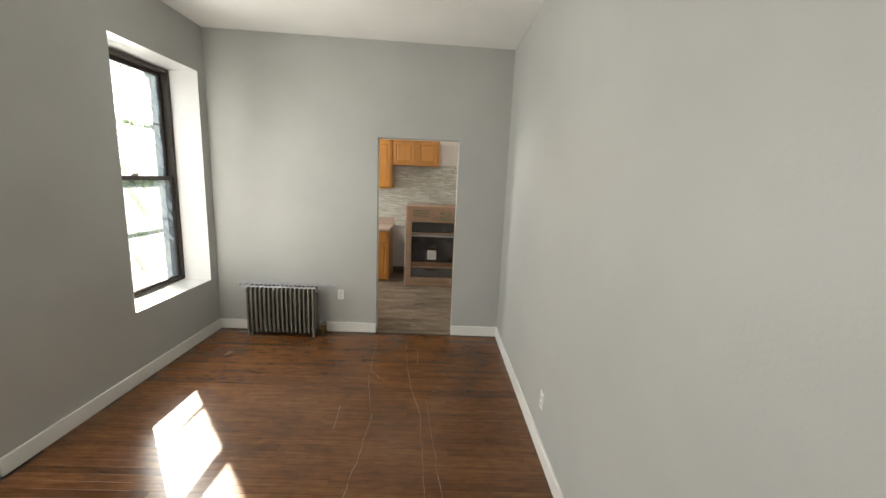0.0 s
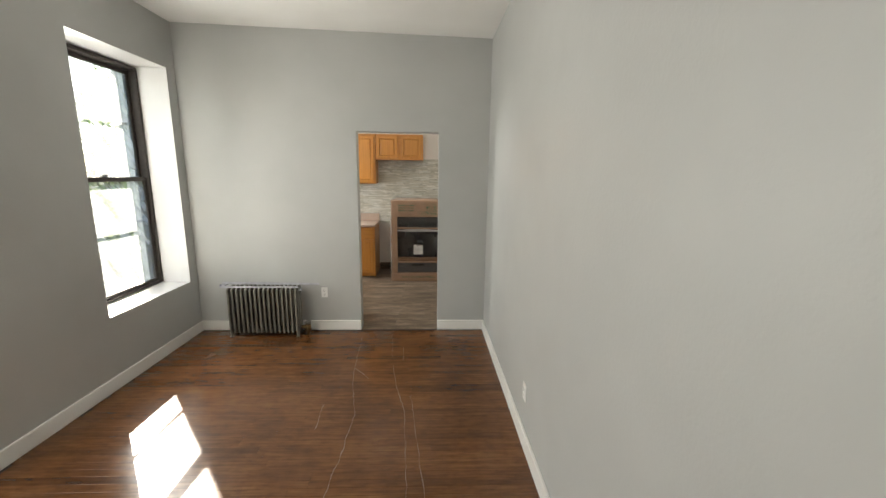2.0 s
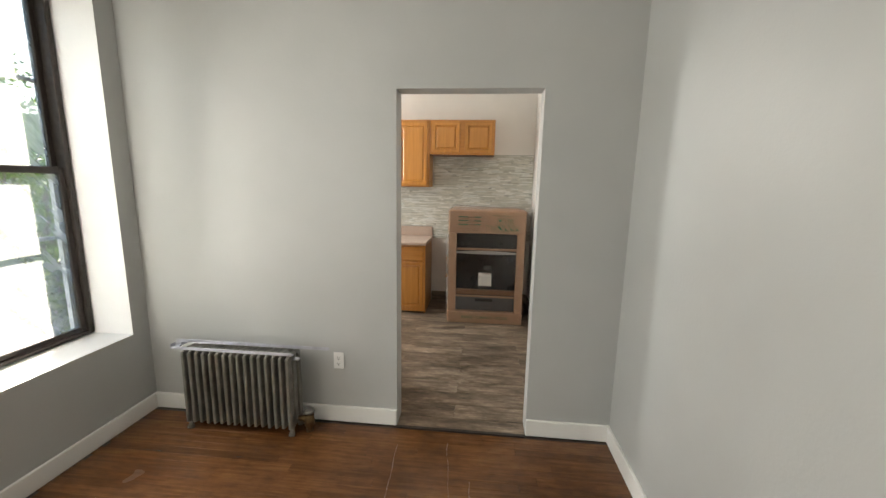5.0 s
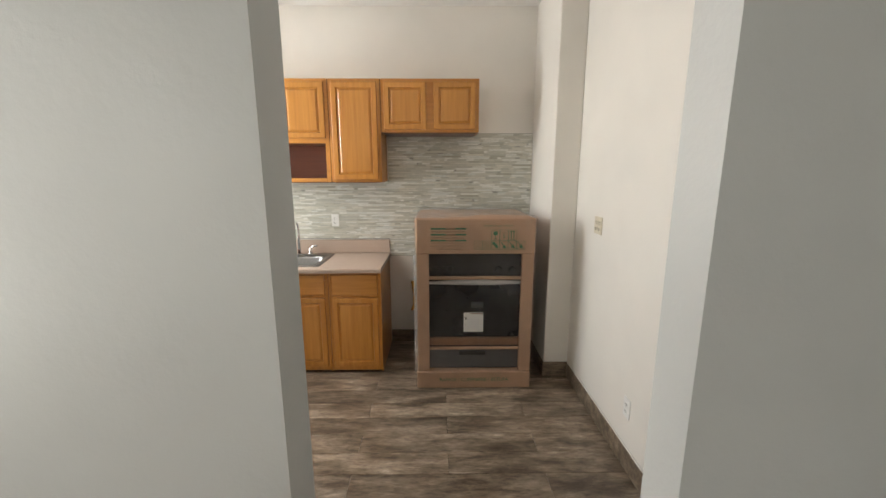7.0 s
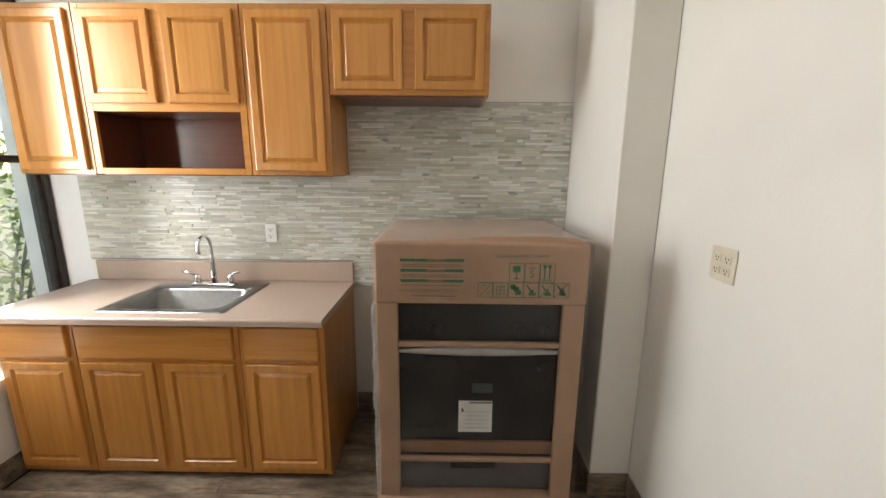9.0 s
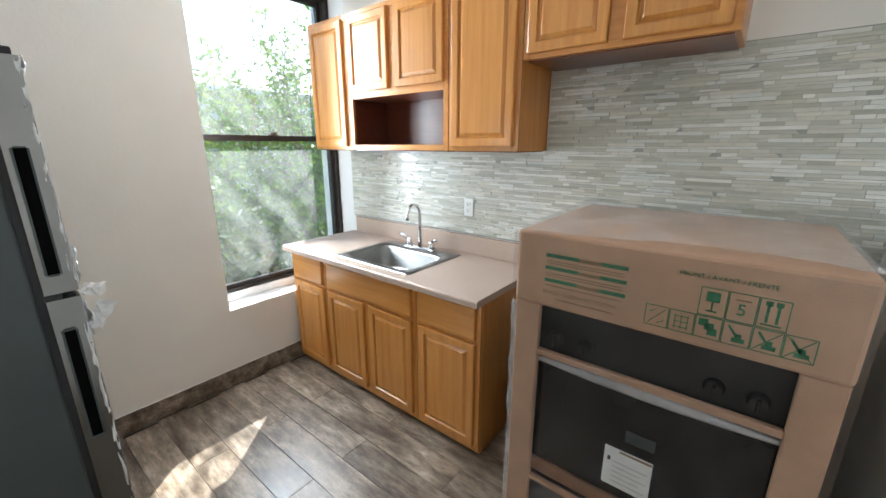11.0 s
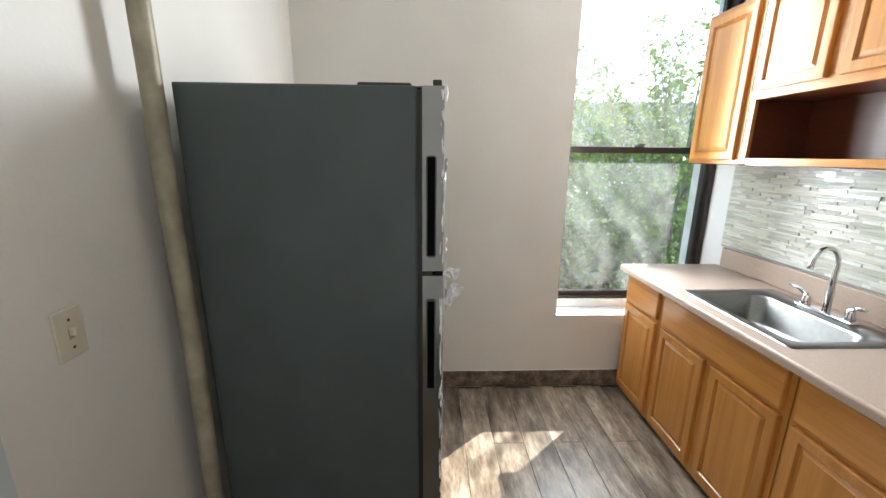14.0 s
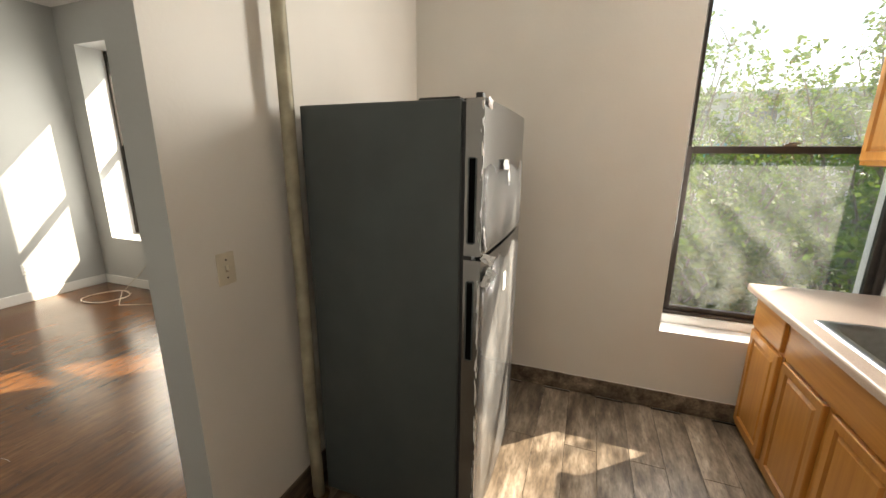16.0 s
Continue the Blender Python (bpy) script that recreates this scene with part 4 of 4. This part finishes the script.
for k in range(3):
    x = 0.545 + k * 0.062
    part("pictogram_frame", outline(x, x + 0.061, 1.164, 1.243), GREEN_INK, stove)
ink(0.560, 0.590, 1.205, 1.232)
ink(0.573, 0.577, 1.180, 1.205)
ink(0.563, 0.587, 1.176, 1.180)
ink(0.622, 0.654, 1.222, 1.226, BROWN_INK)
words("5", 0.626, 1.184, 0.044, GREEN_INK)
for x in (0.685, 0.705):
    ink(x, x + 0.006, 1.180, 1.230)
    ink(x - 0.004, x + 0.010, 1.224, 1.236)
ink(0.678, 0.718, 1.172, 1.176)
words("RANGE / CUISINIERE / ESTUFA", 0.165, 0.060, 0.040, GREEN_INK, -0.0138)


def shrink_wrap(axis):
    """Film drawn tight over one side of the carton."""
    bm = bmesh.new()
    rng = random.Random(11)
    n = 14
    grid = []
    for i in range(n + 1):
        row = []
        for j in range(n + 1):
            u, v = i / n, j / n
            bulge = -0.013 - 0.0025 * rng.random() - 0.003 * math.sin(u * 9) * math.sin(v * 7)
            z = 0.004 + v * 1.318
            if axis == "front":
                row.append(bm.verts.new((-0.006 + u * (W + 0.012), bulge - 0.006, z)))
            elif axis == "left":
                row.append(bm.verts.new((bulge, -0.012 + u * D, z)))
            else:
                row.append(bm.verts.new((W - bulge, -0.012 + u * D, z)))
        grid.append(row)
    for i in range(n):
        for j in range(n):
            bm.faces.new((grid[i][j], grid[i + 1][j], grid[i + 1][j + 1], grid[i][j + 1])).smooth = True
    return bm


for side in ("front", "left", "right"):
    part("shrink_wrap", shrink_wrap(side), SHRINK, stove, "crinkled clear shrink film")
bm = bmesh.new()
n = 16
rng = random.Random(5)
grid = [[bm.verts.new((-0.006 + i / n * (W + 0.012), -0.008 + j / n * D, H + 0.003 + 0.022 * max(0, math.sin(2.2 * i / n + 1.7 * j / n)) ** 3 + 0.006 * rng.random())) for j in range(n + 1)] for i in range(n + 1)]
for i in range(n):
    for j in range(n):
        bm.faces.new((grid[i][j], grid[i + 1][j], grid[i + 1][j + 1], grid[i][j + 1])).smooth = True
part("top_film", bm, HAZY, stove, "wrinkled clear film over the cap")
bm = bmesh.new()
rng = random.Random(8)
pts = [(-0.014 - 0.006 * rng.random(), 0.012 + 0.012 * rng.random(), 0.14 + k * 0.031) for k in range(30)]
tube(bm, pts, [0.004 + 0.006 * rng.random() for _ in pts], 6)
part("film_seam", bm, HAZY, stove, "bunched seam of clear film")
for seed, n, size, m in ((31, (3, 40), (0.045, 0.93, 0.007), pose(-0.020, 0.006, 0.13)), (32, (3, 30), (0.05, 0.90, 0.006), pose(-0.021, 0.05, 0.14, 0, 0, 90))):
    part("film_seam", torn_film(seed, n, size), HAZY, stove, "bunched seam of clear film").matrix_local = m

bm = bmesh.new()
tube(bm, [(-0.31, 6.935, 0.62), (-0.30, 6.90, 0.60), (-0.285, 6.88, 0.50), (-0.29, 6.885, 0.40), (-0.31, 6.90, 0.35), (-0.31, 6.948, 0.34)], 0.014, 10)
single("gas_hose", bm, YELLOW, "yellow flexible gas hose at the wall behind the cooker", "hose")

# ---- riser pipe ----
pipe = thing("riser_pipe", (-0.835, 4.272, 0), "floor-to-ceiling heating riser in chipped aged cream paint", "pipe")
bm = bmesh.new()
rng = random.Random(2)
tube(bm, [(0.002 * math.sin(k), 0.002 * math.cos(k * 1.7), k * K_CEIL / 12) for k in range(13)], 0.027, 16)
part("pipe_run", bm, PIPE_PAINT, pipe)
bm = bmesh.new()
tube(bm, [(0, 0, 0.001), (0, 0, 0.010), (0, 0, 0.014)], [0.052, 0.05, 0.03], 20)
part("floor_collar", bm, BRASS, pipe, "dull floor collar")

# ---- radiator ----
rad = thing("radiator", (-1.74, 3.915, 0), "silver-painted cast iron column radiator of sixteen sections", "radiator")
N_SEC, PITCH = 16, 0.0465


def section():
    bm = bmesh.new()
    for y in (-0.062, 0.0, 0.062):
        box(bm, -0.011, 0.011, y - 0.024, y + 0.024, 0.050, 0.535, bevel=0.008, seg=2)
    box(bm, -0.014, 0.014, -0.075, 0.075, 0.045, 0.11, bevel=0.014, seg=2)
    box(bm, -0.014, 0.014, -0.075, 0.075, 0.50, 0.549, bevel=0.016, seg=2)
    for z in (0.088, 0.522):
        tube(bm, [(-0.0222, 0, z), (0.0222, 0, z)], 0.020, 10, cap=False)
    return bm


sec_mesh = mesh_of("section", section(), IRON)
for k in range(N_SEC):
    ob = new("section", sec_mesh)
    ob.parent = rad
    ob.location = (k * PITCH + 0.02, 0, 0.0015 * ((k * 7) % 3))
for k in (0, N_SEC - 1):
    for y in (-0.05, 0.05):
        bm = bmesh.new()
        tube(bm, [(k * PITCH + 0.02, y, 0.07), (k * PITCH + 0.02, y * 1.1, 0.03), (k * PITCH + 0.02, y * 1.3, 0.0)], [0.016, 0.014, 0.022], 8)
        part("leg", bm, IRON, rad)
bm = bmesh.new()
ex = N_SEC * PITCH + 0.01
tube(bm, [(ex - 0.02, 0, 0.088), (ex + 0.04, 0, 0.088)], 0.018, 10)
tube(bm, [(ex + 0.055, 0, 0.0), (ex + 0.055, 0, 0.03), (ex + 0.055, 0, 0.05), (ex + 0.055, 0, 0.12)], [0.022, 0.022, 0.034, 0.03], 12)
tube(bm, [(ex + 0.02, 0, 0.088), (ex + 0.034, 0, 0.088)], 0.028, 6)
part("valve", bm, BRASS, rad, "tarnished brass valve")
bm = bmesh.new()
tube(bm, [(ex + 0.055, 0, 0.12), (ex + 0.055, 0, 0.135)], 0.013, 10)
tube(bm, [(ex + 0.055, 0, 0.133), (ex + 0.055, 0, 0.143), (ex + 0.055, 0, 0.153)], [0.034, 0.038, 0.03], 12)
part("valve_wheel", bm, IRON, rad, "grey valve handwheel")
bm = bmesh.new()
tube(bm, [(ex - 0.018, -0.03, 0.515), (ex + 0.012, -0.03, 0.515), (ex + 0.02, -0.03, 0.522)], [0.010, 0.012, 0.008], 8)
part("air_vent", bm, GALV, rad, "small plated air vent")

strip = thing("metal_strip", (-1.79, 3.915, 0.551), "loose galvanised metal angle strips lying along the radiator top", "metal strip")
part("angle", boxes((0.0, 0.80, -0.078, -0.050, 0.0, 0.004), (0.0, 0.80, -0.078, -0.074, 0.004, 0.019), bevel=0.0012), GALV, strip)
s2 = part("angle", boxes((0.0, 0.99, -0.020, 0.010, 0.0, 0.004), (0.0, 0.99, -0.020, -0.016, 0.004, 0.022), bevel=0.0012), GALV, strip)
s2.matrix_local = pose(0.0, -0.015, 0.030, 0, 1.7, 4.0)
part("end_bracket", boxes((-0.006, 0.035, -0.080, 0.050, 0.0045, 0.012), (-0.006, -0.001, -0.080, -0.04, 0.0, 0.032), (-0.006, 0.03, -0.03, 0.0, 0.012, 0.030), bevel=0.0015), GALV, strip)

# ---- cable on the room floor ----
bm = bmesh.new()
loop = [(-2.50, 0.55, 0.36), (-2.49, 0.42, 0.22), (-2.44, 0.30, 0.10), (-2.35, 0.28, 0.012)]
for k in range(30):
    a = k * 0.46
    loop.append((-2.16 + (0.20 + 0.02 * math.sin(k * 1.3)) * math.cos(a + 2.6), 0.30 + (0.24 + 0.03 * math.cos(k * 0.9)) * math.sin(a + 2.6), 0.006 + 0.0022 * (k // 8)))
loop += [(-2.05, 0.7, 0.006), (-2.2, 1.0, 0.006)]
tube(bm, loop, 0.0042, 6)
single("coaxial_cable", bm, CABLE, "loose cream cable coiled on the wooden floor", "cable")


# ---- outside ----
structure("ground", boxes((-120, -3.06, -120, 130, -1.25, -1.0)), SOIL, "rough garden ground with dry growth", "ground")


def leaf_cloud(bm, centre, radius, count, rng, size):
    for _ in range(count):
        d = Vector((rng.gauss(0, 1), rng.gauss(0, 1), rng.gauss(0, 1))).normalized() * (rng.random() ** 0.5)
        p = Vector(centre) + Vector((d.x * radius[0], d.y * radius[1], d.z * radius[2]))
        s = size * rng.uniform(0.6, 1.3)
        q = Euler((rng.uniform(0, 6.3), rng.uniform(0, 6.3), rng.uniform(0, 6.3))).to_matrix()
        vs = [bm.verts.new(p + q @ Vector(c)) for c in ((0, -s, 0), (s * 0.55, -0.1 * s, s * 0.12), (0, s, 0), (-s * 0.55, -0.1 * s, s * 0.12))]
        bm.faces.new(vs)


def shrub(at, height, spread, seed, leaves, label, name="shrub", size=0.042):
    rng = random.Random(seed)
    t = thing(name, at, label, name, "growth outside the windows")
    bw, bl = bmesh.new(), bmesh.new()
    for _ in range(11):
        a, r = rng.uniform(0, 6.3), rng.uniform(0.3, 1.0) * spread
        tip = Vector((math.cos(a) * r, math.sin(a) * r, height * rng.uniform(0.6, 1.0)))
        pts = [Vector((0, 0, 0)).lerp(tip, k / 6) + Vector((rng.uniform(-0.07, 0.07), rng.uniform(-0.07, 0.07), 0.15 * math.sin(k / 6 * 3.14))) for k in range(7)]
        tube(bw, pts, [0.022 * (1 - k / 7.5) + 0.003 for k in range(7)], 5)
        for k in range(2, 7):
            leaf_cloud(bl, pts[k], (0.26, 0.26, 0.2), leaves, rng, size)
            for _ in range(2):
                e = pts[k] + Vector((rng.uniform(-0.4, 0.4), rng.uniform(-0.4, 0.4), rng.uniform(-0.1, 0.4)))
                tube(bw, [pts[k], pts[k].lerp(e, 0.5) + Vector((0, 0, 0.04)), e], [0.007, 0.005, 0.002], 4)
                leaf_cloud(bl, e, (0.16, 0.16, 0.14), leaves // 2, rng, size)
    part("stems", bw, BARK, t, "thin bare grey stems")
    part("foliage", bl, LEAF, t, "small fresh green leaves")
    return t


rng = random.Random(21)
for k in range(9):
    shrub((rng.uniform(-8.2, -4.6), 3.6 + k * 0.75 + rng.uniform(-0.3, 0.3), -1.0), rng.uniform(3.1, 4.3), 1.05, 40 + k, 26, "twiggy spring shrub with small fresh green leaves")
for k in range(9):
    shrub((rng.uniform(-12.5, -9.0), 2.6 + k * 1.05 + rng.uniform(-0.4, 0.4), -1.0), rng.uniform(3.4, 4.8), 1.3, 90 + k, 20, "tall twiggy spring shrub with fresh green leaves", size=0.06)
for k in range(5):
    shrub((rng.uniform(-4.9, -4.1), 4.3 + k * 0.62 + rng.uniform(-0.2, 0.2), -1.0), rng.uniform(1.9, 2.35), 0.8, 140 + k, 34, "low bushy shrub with fresh yellow-green leaves close to the wall", size=0.05)
for k in range(5):
    shrub((rng.uniform(-9.5, -7.0), -2.0 + k * 1.1, -1.0), rng.uniform(1.5, 2.1), 0.8, 70 + k, 12, "low twiggy shrub with small fresh green leaves")


def tree(at, height, seed):
    rng = random.Random(seed)
    t = thing("tree", at, "slender tree with an open crown, added to dapple the kitchen sunlight", "tree")
    bw, bl = bmesh.new(), bmesh.new()
    tube(bw, [(0, 0, 0), (0.05, 0.03, height * 0.35), (-0.03, 0.06, height * 0.7), (0, 0, height)], [0.14, 0.11, 0.07, 0.02], 9)
    for k in range(16):
        z = height * rng.uniform(0.5, 0.95)
        a = k * 2.4
        r = rng.uniform(0.7, 1.5)
        tip = Vector((math.cos(a) * r, math.sin(a) * r, z + rng.uniform(0.2, 0.7)))
        mid = Vector((math.cos(a) * r * 0.5, math.sin(a) * r * 0.5, z + 0.15))
        tube(bw, [(0, 0, z), mid, tip], [0.04, 0.025, 0.006], 6)
        leaf_cloud(bl, tip, (0.42, 0.42, 0.34), 24, rng, 0.055)
        leaf_cloud(bl, mid, (0.34, 0.34, 0.26), 10, rng, 0.055)
    part("trunk", bw, BARK, t)
    part("crown", bl, LEAF, t, "open crown of young green leaves")


# Added on the sun's line through the kitchen window to dapple the floor patch.
tree((-6.4, 11.0, -1.0), 6.6, 5)

house = thing("neighbour_house", (-22, 8, -1.0), "pale neighbouring house with a teal upper band behind the growth", "house")
part("wall", boxes((-6, 0, -14, 12, 0, 5.2)), FACADE, house)
part("cladding", boxes((0.002, 0.12, -14, 12, 2.6, 3.3)), TEAL, house, "teal cladding band")
part("roof", boxes((-6.2, 0.35, -14.2, 12.2, 5.2, 5.55), bevel=0.05), FACADE, house)
for k in range(9):
    y = -12.4 + k * 2.7
    wd = part("window", boxes((0.0, 0.05, y - 0.06, y + 1.26, 3.44, 4.86), bevel=0.01), REVEAL, house)
    part("pane", boxes((0.05, 0.07, y, y + 1.2, 3.5, 4.8)), DARK_PANE, wd)


# ---- pieces: floors and mosaic ----
structure("floor", boxes((-2.98, 1.16, -0.50, 4.03, -0.06, -0.008)), SUBFLOOR, "dark walnut-stained glossy strip floor, scratched and worn", "floor")
floor_room = bpy.data.objects["floor"]
rng = random.Random(77)
BW, BH = 0.0571, 0.008
shared = {}


def strip_board(length):
    key = round(length / 0.05)
    if key not in shared:
        L = key * 0.05
        bm = boxes((0, L - 0.0006, 0.0003, BW - 0.0003, -BH, 0.0), bevel=0.0006)
        shared[key] = mesh_of("board", bm, OAK)
    return shared[key], key * 0.05


y = -0.33
while y + BW <= 4.033:
    xmin, xmax = (-2.50, 1.0) if y < 1.68 else (-2.10, 1.0)
    x = xmin - rng.choice((0.0, 0.05, 0.10))
    while x < xmax - 0.01:
        left = xmax + 0.005 - x
        L = rng.choice((0.9, 1.1, 1.3, 1.5, 1.7))
        if left - L < 0.4:
            L = left
        me, got = strip_board(max(0.05, L))
        ob = new("board", me)
        ob.parent = floor_room
        ob.location = (x, y, 0)
        x += got
    y += BW

# pale hairline scratches worn along the way to the door
scr = plain("scratch_in_varnish", (0.42, 0.33, 0.27), 0.7, 0, 0.2, 40, 0)
bm = bmesh.new()
for pts in (((-0.33, 3.85), (-0.30, 3.3), (-0.26, 2.9), (-0.16, 2.45), (-0.17, 2.0), (-0.20, 1.6)), ((-0.02, 3.9), (0.03, 3.4), (0.10, 2.9), (0.20, 2.5), (0.24, 2.0), (0.28, 1.5)), ((-0.28, 3.15), (-0.2, 3.05), (-0.14, 2.98)), ((0.13, 3.6), (0.14, 3.3)), ((0.24, 2.7), (0.3, 2.2), (0.36, 1.7)), ((-0.42, 2.6), (-0.40, 2.3))):
    fine = []
    for (xa, ya), (xb, yb) in zip(pts, pts[1:]):
        for k in range(9):
            fine.append((xa + (xb - xa) * k / 9 + rng.uniform(-0.006, 0.006), ya + (yb - ya) * k / 9, 0.0006))
    fine.append((*pts[-1], 0.0006))
    tube(bm, fine, [0.0008 * rng.uniform(0.3, 1.3) for _ in fine], 4)
part("scratches", bm, scr, floor_room, "pale scratches in the floor varnish")

structure("floor_2", boxes((-2.60, 1.16, 4.03, 7.10, -0.06, -0.009)), SUBFLOOR, "grey-brown wood-look plank tile floor", "floor")
floor_kitchen = bpy.data.objects["floor_2"]
TW, TL = 0.171, 1.08
tiles = {}
row = 0
y = 5.195 - 7 * TW
while y < 6.95:
    y0, y1 = max(y, 4.046), min(y + TW, 6.949)
    x = -3.24 if row % 2 else -2.70
    while x < 1.0:
        lo_, hi_ = (-2.188, 0.999) if y0 > 4.2 else ((-0.378, 0.48) if y1 < 4.22 else (-2.188, 0.999))
        x0, x1 = max(x, lo_), min(x + TL, hi_)
        if x1 - x0 > 0.03 and y1 - y0 > 0.02:
            key = (round(x1 - x0, 3), round(y1 - y0, 3))
            if key not in tiles:
                tiles[key] = mesh_of("tile", boxes((0.001, key[0] - 0.001, 0.001, key[1] - 0.001, -0.009, 0.0), bevel=0.0009), PLANK)
            ob = new("tile", tiles[key])
            ob.parent = floor_kitchen
            ob.location = (x0, y0, 0)
        x += TL
    y += TW
    row += 1

splash = structure("backsplash", boxes((-2.185, -0.5115, 6.9405, 6.9495, 1.037, 1.585), (-0.5115, 0.804, 6.9405, 6.9495, 0.875, 2.0)), GROUT, "linear mosaic backsplash of grey-green stone and glass strips", "backsplash")
strips = {}
rng = random.Random(14)
ROW = 0.0158
z = 0.878
made = 0
verts, faces = [], []
while z + ROW < 2.0:
    x = (-2.183 if 1.04 < z < 1.57 else -0.510) - 0.0
    thin = rng.random() < 0.28
    hh = ROW * (0.62 if thin else 1.0)
    while x < 0.803:
        L = rng.choice((0.035, 0.055, 0.075, 0.10, 0.14, 0.17))
        L = min(L, 0.803 - x)
        if L > 0.012:
            proud = 6.9345 + 0.0012 * rng.random()
            near = -1.0 < x < -0.15 and 1.12 < z < 1.5 and made < 300
            if near:
                key = (round(L, 3), thin)
                if key not in strips:
                    strips[key] = mesh_of("strip_tile", boxes((0.0006, key[0] - 0.0006, 0.0, 0.004, 0.0006, hh - 0.0006), bevel=0.0007), MOSAIC_ONE)
                ob = new("strip_tile", strips[key])
                ob.parent = splash
                ob.location = (x, proud, z)
                ob.rotation_euler = (rng.uniform(-0.07, 0.05), 0, rng.uniform(-0.03, 0.03))
                made += 1
            else:
                b0 = len(verts)
                e = 0.0006
                tip = rng.uniform(-0.0011, 0.0008)
                skew = rng.uniform(-0.045, 0.045) * L
                for px in (x + e, x + L - e):
                    for py in (proud, 6.9405):
                        for pz in (z + e, z + hh - e):
                            verts.append((px, py + (tip if pz > z + hh / 2 else 0) + (skew if px > x + L / 2 else 0) if py == proud else py, pz))
                faces += [tuple(b0 + i for i in q) for q in ((0, 1, 5, 4), (1, 3, 7, 5), (0, 4, 6, 2), (0, 2, 3, 1), (4, 5, 7, 6))]
        x += L
    z += hh
me = bpy.data.meshes.new("mosaic_field")
me.from_pydata(verts, [], faces)
me.materials.append(MOSAIC_MANY)
field = tagged(new("mosaic_field", me), kind="stuff")
field.parent = splash
